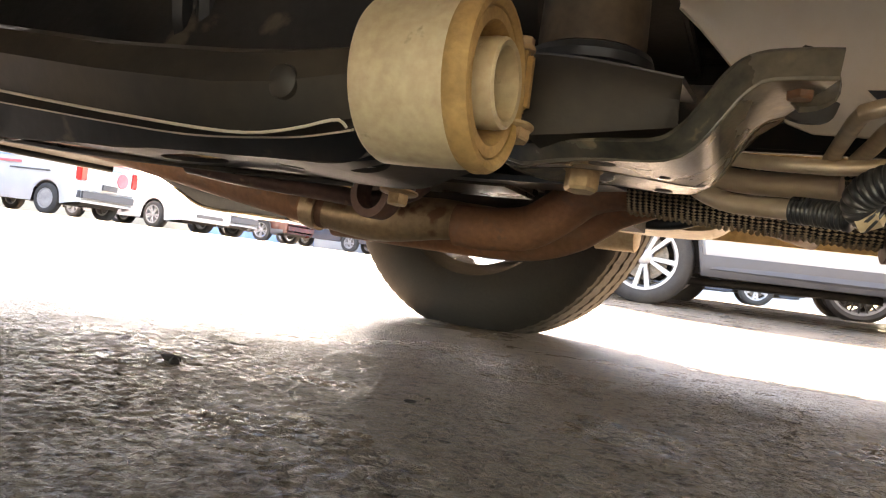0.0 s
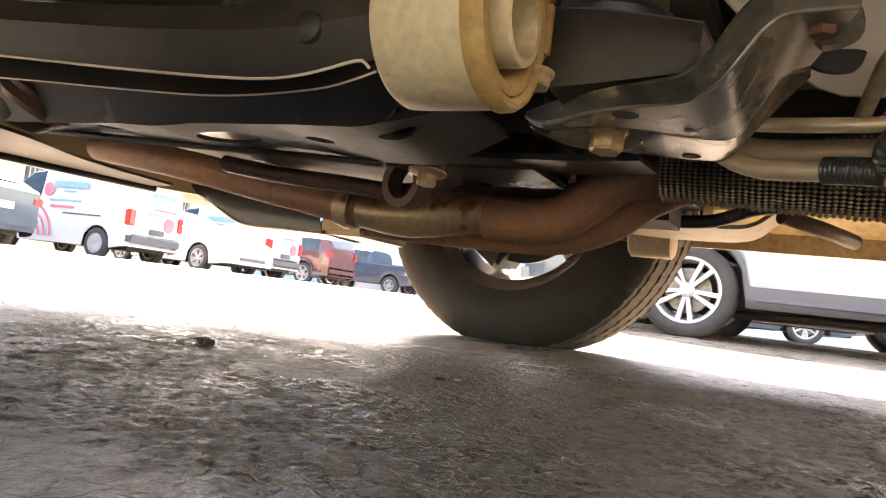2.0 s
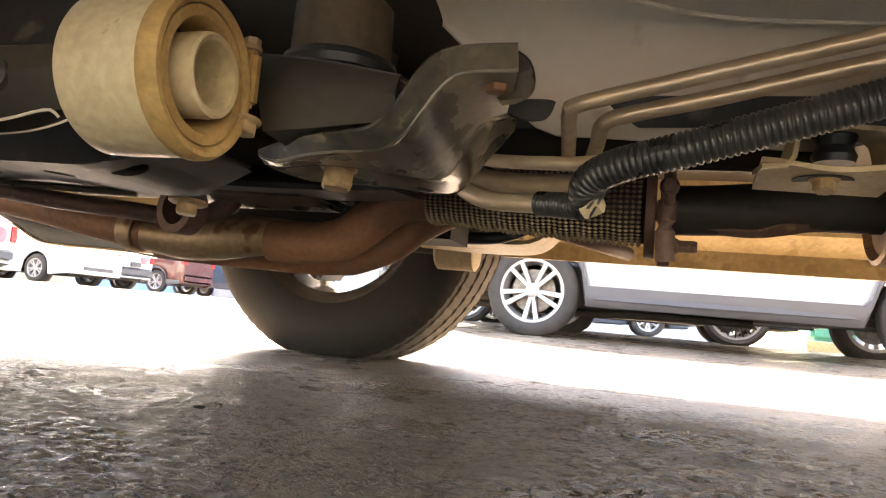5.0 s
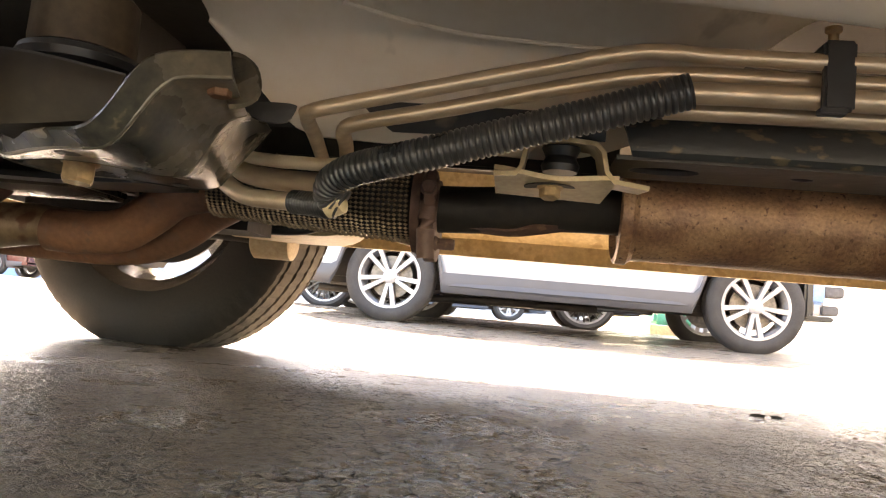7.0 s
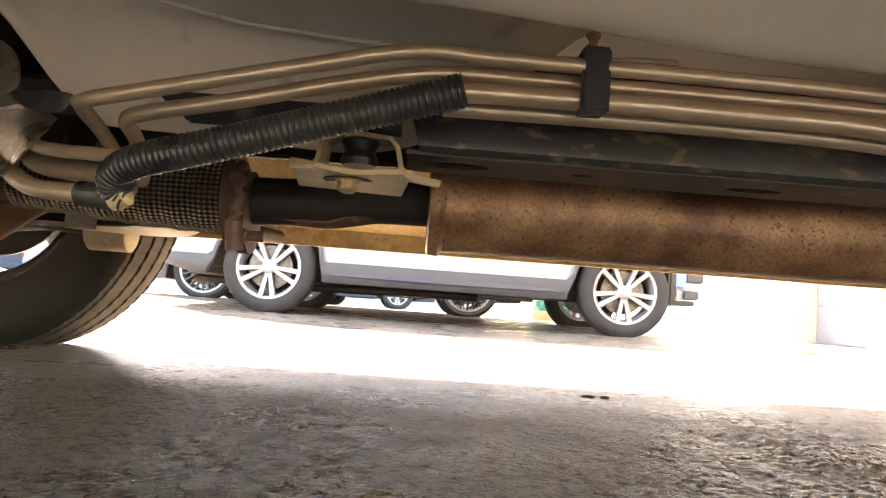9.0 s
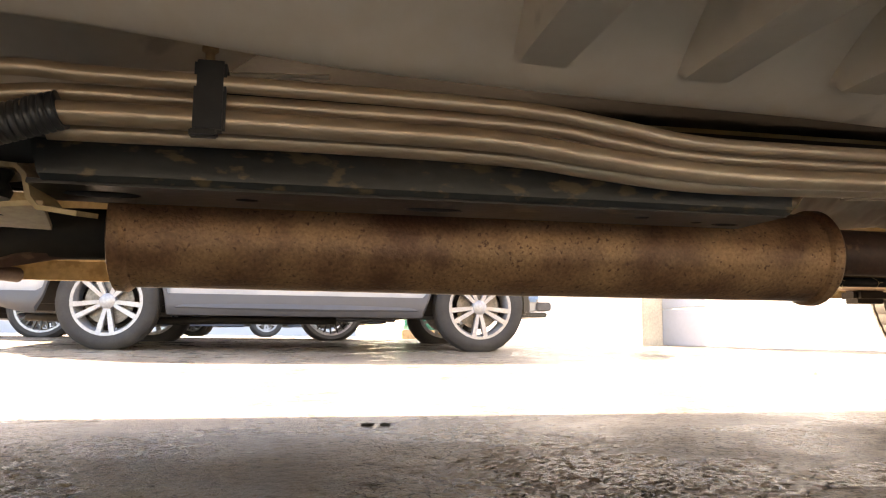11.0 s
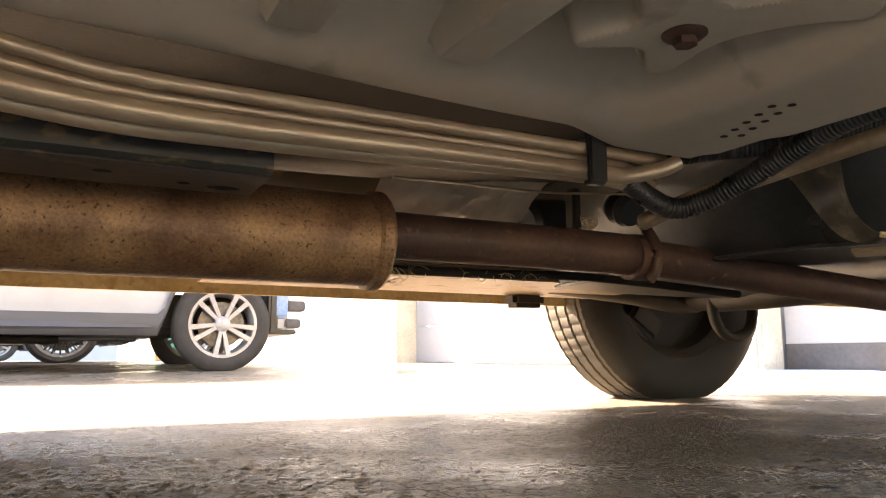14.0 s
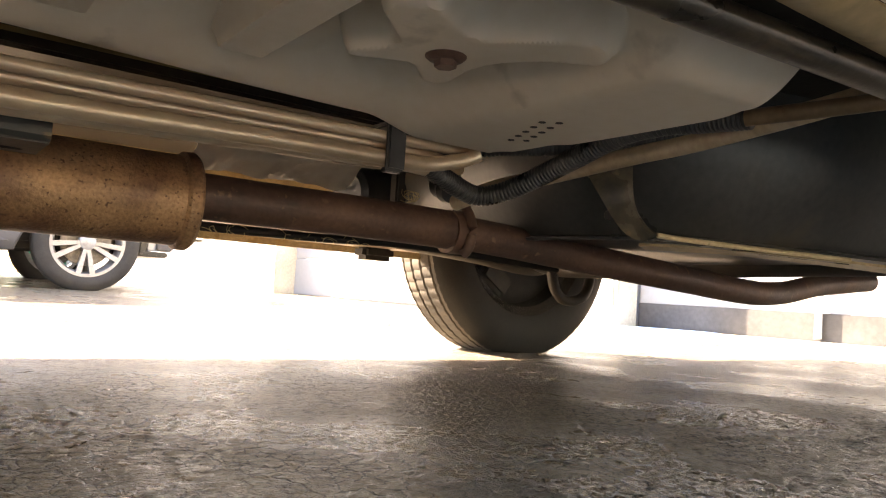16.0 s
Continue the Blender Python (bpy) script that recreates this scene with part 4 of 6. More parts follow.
nfr = part("near_frame_rail", tube([(1.25, 0.342, 0.340), (1.45, 0.330, 0.338), (1.60, 0.316, 0.336), (1.75, 0.306, 0.335), (2.2, 0.29, 0.335)], 0.0135, 18, oval=(1, 0.8)), M_FRAME, van, "dark brown dusty frame bar")
part("frame_web", box(1.25, 2.2, 0.262, 0.334, 0.352, 0.358, 0.002), M_DARK, nfr)
part("near_floor_flange", box(1.25, 2.2, 0.05, 0.258, 0.344, 0.350, 0.002), M_PAN, van)


def ragged_seam():
    rows = []
    for j in range(5):
        v = j / 4
        row = []
        for k in range(61):
            x = 1.35 + 0.85 * k / 60
            j_ = noise.noise(Vector((x * 26, v * 2.0, 4.0)))
            row.append((x, 0.292 - 0.036 * v + 0.004 * j_, 0.3425 - 0.006 * math.sin(3.1 * v) + 0.003 * j_))
        rows.append(row)
    return sheet(rows, 0.003)


part("ragged_seam", ragged_seam(), M_GOLD, nfr, "ragged gold-painted sealed seam")

# ---- front suspension and subframe ----
bm_ = pose(0, 0.529, 0.241)
bush = part("bushing_sleeve", lathe([(0.050, 0.030), (0.050, 0.046), (0.047, 0.0485), (0.050, 0.0505), (0.062, 0.0510), (0.100, 0.0510), (0.110, 0.0500), (0.113, 0.0490), (0.113, 0.0445)], bm_, 72, caps=False), M_BUSH, van, "large cream steel bushing sleeve")
part("bushing_lip", lathe([(0.104, 0.0500), (0.109, 0.0528), (0.115, 0.0525), (0.119, 0.0500), (0.1195, 0.0470), (0.117, 0.0440), (0.108, 0.0430)], bm_, 72, close=True), M_OCHRE, bush, "ochre dusty rubber lip")
part("bushing_step", lathe([(0.100, 0.0440), (0.113, 0.0438), (0.1165, 0.0425), (0.1165, 0.0360), (0.112, 0.0325), (0.092, 0.0310)], bm_, 64, close=True), M_OCHRE, bush)
part("bushing_rubber", lathe([(0.092, 0.0440), (0.086, 0.0360), (0.086, 0.0150)], bm_, 48), M_DARK, bush)
part("bushing_ring", lathe([(0.096, 0.0262), (0.118, 0.0268), (0.1235, 0.0262), (0.1250, 0.0245), (0.1240, 0.0215), (0.116, 0.0195), (0.086, 0.0190)], bm_, 48, close=True), M_BUSH, bush)
part("bushing_core", lathe([(0.084, 0.0150), (0.098, 0.0148), (0.100, 0.0135), (0.101, 0.006)], bm_, 32), M_MOUNT, bush)


def control_arm():
    sections = []
    for x, y, zt, zb, w in ((0.055, 0.522, 0.258, 0.214, 0.050), (0.00, 0.512, 0.252, 0.200, 0.052), (-0.04, 0.506, 0.250, 0.197, 0.054), (-0.134, 0.505, 0.254, 0.205, 0.058), (-0.256, 0.505, 0.266, 0.218, 0.068), (-0.41, 0.505, 0.284, 0.234, 0.082), (-0.64, 0.52, 0.31, 0.260, 0.09)):
        ring = []
        for dy, dz in ((0, 0), (-0.004, 0.12), (-0.012, 0.5), (-0.004, 0.88), (0.01, 1.0), (0.6, 1.0), (0.95, 0.9), (1.0, 0.6), (0.95, 0.42), (0.5, 0.36), (0.10, 0.32)):
            ring.append((x, y - 0.02 + (dy * w if dy > 0.02 else dy), zb + (zt - zb) * dz))
        sections.append(ring)
    n = len(sections[0])
    v = [p for r in sections for p in r]
    f = [(i * n + j, i * n + (j + 1) % n, (i + 1) * n + (j + 1) % n, (i + 1) * n + j) for i in range(len(sections) - 1) for j in range(n)] + [tuple(range(n)), tuple(range(len(v) - n, len(v)))]
    return v, f


arm = part("control_arm", control_arm(), M_ARM, van, "dusty black pressed control arm")
ARM_RIM = [(-0.6355, 0.5000, 0.2588), (-0.4108, 0.4870, 0.2336), (-0.2563, 0.4850, 0.2172), (-0.1343, 0.4850, 0.2043), (-0.0341, 0.4850, 0.1962), (0.0071, 0.4870, 0.1995), (0.0286, 0.4900, 0.2056), (0.0382, 0.4930, 0.2081), (0.0417, 0.4970, 0.2046)]
ARM_LIP = [(-0.7514, 0.5500, 0.2512), (-0.5203, 0.5450, 0.2360), (-0.3383, 0.5400, 0.2207), (-0.1924, 0.5350, 0.2073), (-0.1003, 0.5300, 0.2004), (-0.0220, 0.5250, 0.2016), (0.0160, 0.5150, 0.2035), (0.0426, 0.5030, 0.2049)]
# thin pale tubes follow the rim and the lower lip of the arm
part("arm_seam", tube(ARM_RIM, 0.0010, 8), M_FOIL, arm, "thin pale edge of the arm")
part("arm_lower_flange", loft([ARM_LIP, [(x, y + 0.002, z + 0.008) for x, y, z in ARM_LIP], [(x, y + 0.008, z + 0.022) for x, y, z in ARM_LIP]], 40, 0.0025), M_ARM, arm)
part("arm_seam", tube(ARM_LIP, 0.0009, 8), M_FOIL, arm)
part("arm_boss", lathe([(0, 0.011), (0.004, 0.010), (0.006, 0.007)], pose(0.003, 0.486, 0.227, 0, 0, -90), 20), M_ARM, arm)
# ball joint
part("ball_joint", lathe([(0, 0.018), (0.01, 0.030), (0.022, 0.033), (0.034, 0.030), (0.045, 0.018), (0.055, 0.012)], pose(-0.455, 0.615, 0.198, 0, -75, 20), 32), M_ARM, van)
part("joint_boot", lathe([(0, 0.030), (0.006, 0.035), (0.014, 0.031), (0.02, 0.034), (0.03, 0.026)], pose(-0.415, 0.600, 0.212, 0, -60, 20), 32), M_PIPE, van)

# subframe pan: a pressed plate with holes, lip and skirt
def subframe_plate():
    v, f = holed_plate(-0.46, 0.05, 0.600, 0.735, 0.199, [(-0.405, 0.655, 0.012, 0.014), (-0.335, 0.655, 0.014, 0.014), (-0.205, 0.66, 0.030, 0.026), (-0.105, 0.655, 0.014, 0.011), (-0.015, 0.635, 0.018, 0.010)], 0.004)
    out = []
    for x, y, z in v:
        k = 0.34 + 0.66 * smooth(-0.44, -0.10, x)
        out.append((x, 0.600 + (y - 0.600) * k - 0.03 * smooth(-0.02, 0.06, x), z + 0.016 * smooth(-0.03, 0.06, x) + 0.006 * smooth(-0.3, -0.46, x) + 0.0025 * math.sin(x * 31)))
    return out, f


sub = part("subframe", subframe_plate(), M_ARM, van, "dusty pressed steel subframe plate with holes")
part("subframe_skirt", loft([[(-0.60, 0.60, 0.225), (-0.46, 0.598, 0.201), (-0.2, 0.597, 0.199), (-0.02, 0.600, 0.200), (0.06, 0.60, 0.215)],
                             [(-0.60, 0.585, 0.26), (-0.46, 0.58, 0.235), (-0.2, 0.575, 0.228), (-0.02, 0.58, 0.232), (0.06, 0.58, 0.25)],
                             [(-0.60, 0.60, 0.34), (-0.46, 0.60, 0.34), (-0.2, 0.60, 0.34), (-0.02, 0.60, 0.34), (0.06, 0.60, 0.34)]], 40, 0.004), M_BLACK, sub)
part("subframe_lip", tube([(-0.46, 0.648, 0.204), (-0.35, 0.658, 0.198), (-0.25, 0.680, 0.1965), (-0.15, 0.712, 0.1965), (-0.09, 0.737, 0.198)], 0.0035, 8), M_FRAME, sub)
part("subframe_inner", loft([[(-0.50, 0.70, 0.245), (-0.3, 0.74, 0.235), (-0.1, 0.80, 0.226), (0.05, 0.82, 0.226), (0.13, 0.84, 0.232)], [(-0.50, 0.84, 0.25), (-0.3, 0.86, 0.24), (-0.1, 0.90, 0.232), (0.05, 0.92, 0.232), (0.13, 0.93, 0.238)]], 30, 0.006), M_BLACK, sub)
part("subframe_box", box(-0.42, 0.04, 0.84, 1.02, 0.235, 0.30, 0.02), M_DARK, sub)
part("subframe_bracket", tube([(-0.40, 0.86, 0.216), (-0.33, 0.88, 0.208), (-0.24, 0.90, 0.203), (-0.17, 0.92, 0.200), (-0.12, 0.93, 0.215), (-0.10, 0.93, 0.24)], 0.018, 16, oval=(1, 0.6)), M_PIPE, sub)
part("bracket_eye", lathe([(-0.012, 0.020), (-0.012, 0.030), (0.012, 0.030), (0.012, 0.020)], pose(-0.145, 0.885, 0.205, 0, 0, 75), 30, close=True), M_PIPE, sub)
bolt((-0.062, 0.778, 0.199), (0.0, -0.12, -1), van, 0.011, 0.011, 1.75)
part("spacer", lathe([(0, 0.014), (0.022, 0.014)], pose(-0.062, 0.782, 0.201, 0, -90, 0), 24), M_BLACK, van)
part("gearbox_pan", box(-0.26, 0.14, 1.11, 1.27, 0.216, 0.36, 0.03), M_DARK, van)
part("mount_plate", box(-0.17, 0.02, 0.86, 0.98, 0.222, 0.238, 0.008), M_FRAME, van)

# bracket that carries the bushing's rear bolt
BRACKET_EDGE = [(0.0781, 0.6670, 0.2278), (0.1143, 0.6420, 0.2299), (0.1582, 0.6120, 0.2278), (0.2007, 0.5860, 0.2246), (0.2153, 0.5830, 0.2324), (0.2260, 0.5820, 0.2457), (0.2358, 0.5820, 0.2620), (0.2458, 0.5830, 0.2732), (0.2580, 0.5850, 0.2788), (0.2784, 0.5870, 0.2812), (0.2987, 0.5890, 0.2820)]
BRACKET_FOLD = [(0.0773, 0.6690, 0.2241), (0.0973, 0.6600, 0.2170), (0.1314, 0.6400, 0.2180), (0.1648, 0.6220, 0.2179), (0.2059, 0.6060, 0.2168), (0.2228, 0.5990, 0.2237), (0.2352, 0.5970, 0.2392), (0.2444, 0.5970, 0.2531), (0.2529, 0.5980, 0.2622), (0.2631, 0.5990, 0.2671), (0.2980, 0.6000, 0.2686)]
brk = part("mount_bracket", join(
    loft([BRACKET_EDGE, BRACKET_FOLD], 60, 0.003),
    loft([[(0.0773, 0.6690, 0.2241), (0.0973, 0.6600, 0.2170), (0.1314, 0.6400, 0.2180), (0.1648, 0.6220, 0.2179), (0.2059, 0.6060, 0.2168), (0.2228, 0.5990, 0.2237), (0.2352, 0.5970, 0.2392), (0.2444, 0.5970, 0.2531), (0.2529, 0.5980, 0.2622), (0.2631, 0.5990, 0.2671), (0.2980, 0.6000, 0.2686)],
          [(0.0792, 0.6730, 0.2205), (0.0913, 0.6740, 0.2163), (0.1261, 0.6770, 0.2197), (0.1579, 0.6820, 0.2194), (0.1845, 0.6880, 0.2171), (0.2230, 0.6920, 0.2146), (0.2350, 0.6930, 0.2260), (0.2459, 0.6930, 0.2462), (0.2573, 0.6930, 0.2618), (0.2724, 0.6930, 0.2683)]], 60, 0.003),
    loft([[(0.0792, 0.6730, 0.2205), (0.0913, 0.6740, 0.2163), (0.1261, 0.6770, 0.2197), (0.1579, 0.6820, 0.2194), (0.1845, 0.6880, 0.2171), (0.2230, 0.6920, 0.2146), (0.2350, 0.6930, 0.2260), (0.2459, 0.6930, 0.2462), (0.2573, 0.6930, 0.2618), (0.2724, 0.6930, 0.2683)],
          [(0.085, 0.678, 0.2200), (0.1000, 0.685, 0.2230), (0.1300, 0.700, 0.2290), (0.1550, 0.712, 0.2290), (0.1800, 0.725, 0.2240), (0.2200, 0.735, 0.2190), (0.2330, 0.735, 0.2290), (0.2440, 0.735, 0.2480), (0.2560, 0.735, 0.2650), (0.2720, 0.735, 0.2740)],
          [(0.0794, 0.6760, 0.2194), (0.0840, 0.6900, 0.2167), (0.1007, 0.7220, 0.2152), (0.1255, 0.7450, 0.2183), (0.1485, 0.7650, 0.2201), (0.1851, 0.7830, 0.2194), (0.2109, 0.7870, 0.2212), (0.2218, 0.7870, 0.2314), (0.2350, 0.7870, 0.2496), (0.2594, 0.7850, 0.2782)]], 60, 0.003)), M_BRKT, van, "stamped dust-coated black steel mount bracket")
part("bracket_lip", tube(BRACKET_FOLD, 0.0021, 8), M_BRKT, brk)
part("bracket_lip", tube([(0.0792, 0.6730, 0.2205), (0.0913, 0.6740, 0.2163), (0.1261, 0.6770, 0.2197), (0.1579, 0.6820, 0.2194), (0.1845, 0.6880, 0.2171), (0.2230, 0.6920, 0.2146), (0.2350, 0.6930, 0.2260), (0.2459, 0.6930, 0.2462), (0.2573, 0.6930, 0.2618), (0.2724, 0.6930, 0.2683)], 0.0021, 8), M_BRKT, brk)
part("bracket_lip", tube([(0.0794, 0.6760, 0.2194), (0.0840, 0.6900, 0.2167), (0.1007, 0.7220, 0.2152), (0.1255, 0.7450, 0.2183), (0.1485, 0.7650, 0.2201), (0.1851, 0.7830, 0.2194), (0.2109, 0.7870, 0.2212), (0.2218, 0.7870, 0.2314), (0.2350, 0.7870, 0.2496), (0.2594, 0.7850, 0.2782)], 0.0021, 8), M_BRKT, brk)
part("bracket_lug", loft([[(0.2787, 0.6400, 0.2985), (0.2874, 0.6400, 0.2966), (0.2974, 0.6400, 0.2890), (0.3017, 0.6400, 0.2759), (0.2999, 0.6400, 0.2659), (0.2900, 0.6400, 0.2602), (0.2797, 0.6400, 0.2590)],
                          [(0.2729, 0.6480, 0.2980), (0.2755, 0.6480, 0.2938), (0.2773, 0.6480, 0.2888), (0.2790, 0.6480, 0.2812), (0.2789, 0.6480, 0.2748), (0.2774, 0.6480, 0.2684), (0.2757, 0.6480, 0.2642)]], 24, 0.004), M_BRKT, brk)
part("bracket_lug", loft([[(0.2647, 0.7000, 0.2770), (0.2807, 0.7050, 0.2814), (0.3018, 0.7100, 0.2828), (0.3062, 0.7120, 0.2813)],
                          [(0.2692, 0.7000, 0.2698), (0.2833, 0.7050, 0.2653), (0.3005, 0.7100, 0.2675), (0.3063, 0.7120, 0.2794)]], 20, 0.004), M_BLACK, brk)
bolt((0.135, 0.697, 0.2215), (0, -0.1, -1), van, 0.0135, 0.016, 1.15)
bolt((0.279, 0.624, 0.272), (0, 0, -1), van, 0.0085, 0.008, 1.15, M_PIPE2)
# thin dark discs, flush with the plate, give the holes their shade
for hx, hy, hr in ((0.161, 0.640, 0.0095), (0.200, 0.670, 0.0040), (0.188, 0.768, 0.0075)):
    zh = underside(brk, hx, hy)
    if zh:
        part("bracket_hole", lathe([(0, hr), (0.0006, hr)], pose(hx, hy, zh + 0.0001, 0, 90, 0), 20), M_DARK, brk)
# engine mount drum above, with its tray and the block round it
mount_m = pose(0.133, 0.683, 0, 0, -90, 0)
part("rubber_mount", lathe([(0.306, 0.030), (0.306, 0.040), (0.312, 0.041), (0.350, 0.040), (0.356, 0.034)], mount_m, 48), M_MOUNT, van, "dusty brown round mount")
part("mount_washer", lathe([(0.290, 0.036), (0.292, 0.046), (0.298, 0.048), (0.303, 0.046), (0.306, 0.038)], mount_m, 48), M_PLASTIC, van)
part("mount_arm", loft([[(0.104, 0.612, 0.284), (0.15, 0.615, 0.280), (0.21, 0.62, 0.270)], [(0.106, 0.606, 0.262), (0.15, 0.610, 0.260), (0.21, 0.615, 0.256)], [(0.112, 0.612, 0.230), (0.15, 0.615, 0.234), (0.21, 0.62, 0.242)], [(0.115, 0.66, 0.226), (0.15, 0.66, 0.229), (0.21, 0.66, 0.238)]], 16, 0.005), M_ARM, van)
part("mount_arm_top", loft([[(0.104, 0.612, 0.285), (0.15, 0.615, 0.281), (0.21, 0.62, 0.271)], [(0.10, 0.72, 0.292), (0.15, 0.72, 0.290), (0.21, 0.72, 0.282)]], 16, 0.004), M_BLACK, van)
part("clevis", box(0.108, 0.122, 0.574, 0.586, 0.236, 0.276, 0.004), M_OCHRE, van)
bolt((0.117, 0.580, 0.228), (0, -0.2, -1), van, 0.0085, 0.008, 1.2)
bolt((0.115, 0.580, 0.276), (0, 0, 1), van, 0.006, 0.006, 1.2)
part("gearbox", lathe([(-0.55, 0.10), (-0.53, 0.14), (-0.3, 0.16), (-0.05, 0.15), (0.05, 0.12), (0.07, 0.08)], pose(0, 0.90, 0.44), 24), M_DARK, van, "dark grimy gearbox casing")
part("engine_sump", box(-0.85, -0.25, 0.75, 1.5, 0.30, 0.60, 0.05), M_DARK, van)
part("drive_shaft", tube([(-0.33, 0.25, 0.34), (-0.3, 0.6, 0.345), (-0.25, 0.9, 0.36)], 0.016, 16), M_DARK, van)
part("ribbed_boot", corrugated([(-0.20, 0.62, 0.315), (-0.10, 0.66, 0.322), (-0.02, 0.70, 0.33)], 0.045, 0.02, 0.18, 28), M_PLASTIC, van)

for cx in (-0.32, 2.74):
    for ya, yb in ((1.66, 1.93), (-0.16, 0.12)):
        arc = [(cx + 0.405 * math.cos(a), 0.36 + 0.405 * math.sin(a)) for a in [radians(-8 + 14 * k) for k in range(15)]]
        part("wheel_arch_liner", sheet([[(x, y, z) for x, z in arc] for y in (ya, (ya + yb) / 2, yb)], 0.006), M_PLASTIC, van)

# front undertray of the far side and left edge panel
part("undertray", loft([[(-0.985, 1.38, 0.268), (-0.85, 1.38, 0.258), (-0.70, 1.38, 0.242), (-0.617, 1.38, 0.230)],
                        [(-0.960, 1.375, 0.247), (-0.87, 1.372, 0.225), (-0.76, 1.370, 0.213), (-0.617, 1.372, 0.208)],
                        [(-0.900, 1.375, 0.224), (-0.817, 1.375, 0.190), (-0.70, 1.375, 0.185), (-0.605, 1.375, 0.182)],
                        [(-0.920, 1.48, 0.218), (-0.83, 1.48, 0.184), (-0.70, 1.48, 0.180), (-0.60, 1.48, 0.178)],
                        [(-0.940, 1.60, 0.230), (-0.85, 1.60, 0.200), (-0.70, 1.60, 0.196), (-0.60, 1.60, 0.194)]], 30, 0.004), M_PLASTIC, van, "black plastic undertray with bright edge")
part("undertray_lip", box(-0.622, -0.512, 1.374, 1.56, 0.181, 0.214, 0.007), M_CAT, van)
part("undertray_edge", tube([(-0.90, 1.372, 0.222), (-0.817, 1.371, 0.188), (-0.70, 1.371, 0.1835), (-0.61, 1.372, 0.181)], 0.0022, 8), M_BUSH, van)
part("front_apron", loft([[(-1.30, 0.30, 0.275), (-1.20, 0.72, 0.262), (-1.10, 1.0, 0.255), (-1.02, 1.30, 0.250)], [(-0.95, 0.30, 0.275), (-0.86, 0.80, 0.262), (-0.95, 1.08, 0.258), (-0.98, 1.32, 0.256)]], 30, 0.006), M_ARM, van)
part("apron_edge", tube([(-1.32, 0.30, 0.268), (-1.22, 0.72, 0.256), (-1.12, 1.0, 0.248), (-1.03, 1.32, 0.244)], 0.008, 10), M_PLASTIC, van)

# far side: mirror of the mount bracket, small jacking block, cross member
part("far_bracket", loft([[(-0.02, 1.30, 0.236), (0.10, 1.29, 0.234), (0.19, 1.30, 0.236), (0.23, 1.31, 0.262)], [(-0.02, 1.42, 0.232), (0.10, 1.44, 0.230), (0.19, 1.43, 0.234), (0.23, 1.42, 0.262)]], 24, 0.006), M_GOLD, van)
part("far_bracket_edge", tube([(-0.06, 1.28, 0.250), (0.02, 1.27, 0.236), (0.14, 1.27, 0.236), (0.20, 1.28, 0.258), (0.24, 1.28, 0.265)], 0.010, 12), M_BLACK, van)
part("far_bushing", lathe([(-0.04, 0.030), (-0.036, 0.036), (0.036, 0.036), (0.04, 0.030)], pose(0.02, 1.52, 0.235), 32), M_BUSH, van)
part("far_control_arm", tube([(0.0, 1.52, 0.245), (-0.12, 1.55, 0.25), (-0.28, 1.66, 0.245), (-0.36, 1.72, 0.24)], 0.028, 16, oval=(1.2, 0.7)), M_ARM, van)
part("cross_strut", tube([(0.24, 1.30, 0.255), (0.30, 1.36, 0.245), (0.34, 1.45, 0.243)], 0.012, 12), M_PIPE, van)
part("rear_floor_member", box(1.30, 2.30, 1.36, 1.70, 0.268, 0.34, 0.02), M_CAT, van)
part("jack_bracket", box(2.04, 2.13, 1.64, 1.70, 0.238, 0.275, 0.012), M_ARM, van)
part("rear_axle_beam", tube([(2.55, 0.1, 0.30), (2.55, 0.9, 0.28), (2.56, 1.45, 0.27), (2.66, 1.72, 0.30)], 0.05, 20, oval=(1, 0.8)), M_ARM, van, "dusty rear axle beam")
part("trailing_arm", tube([(2.10, 1.58, 0.30), (2.35, 1.60, 0.285), (2.62, 1.66, 0.27), (2.78, 1.72, 0.32)], 0.034, 18, oval=(0.9, 1)), M_ARM, van)
part("suspension_loop", tube([(2.525, 1.50, 0.31), (2.532, 1.50, 0.255), (2.545, 1.50, 0.205), (2.575, 1.50, 0.174), (2.62, 1.50, 0.170), (2.66, 1.50, 0.186), (2.70, 1.52, 0.225), (2.74, 1.56, 0.27)], 0.014, 16), M_ARM, van, "dusty bent suspension loop")
part("coil_spring", tube([(2.62 + 0.05 * math.cos(0.6 * k), 1.52 + 0.05 * math.sin(0.6 * k), 0.27 + 0.0055 * k) for k in range(36)], 0.007, 10, 0.02), M_DARK, van)


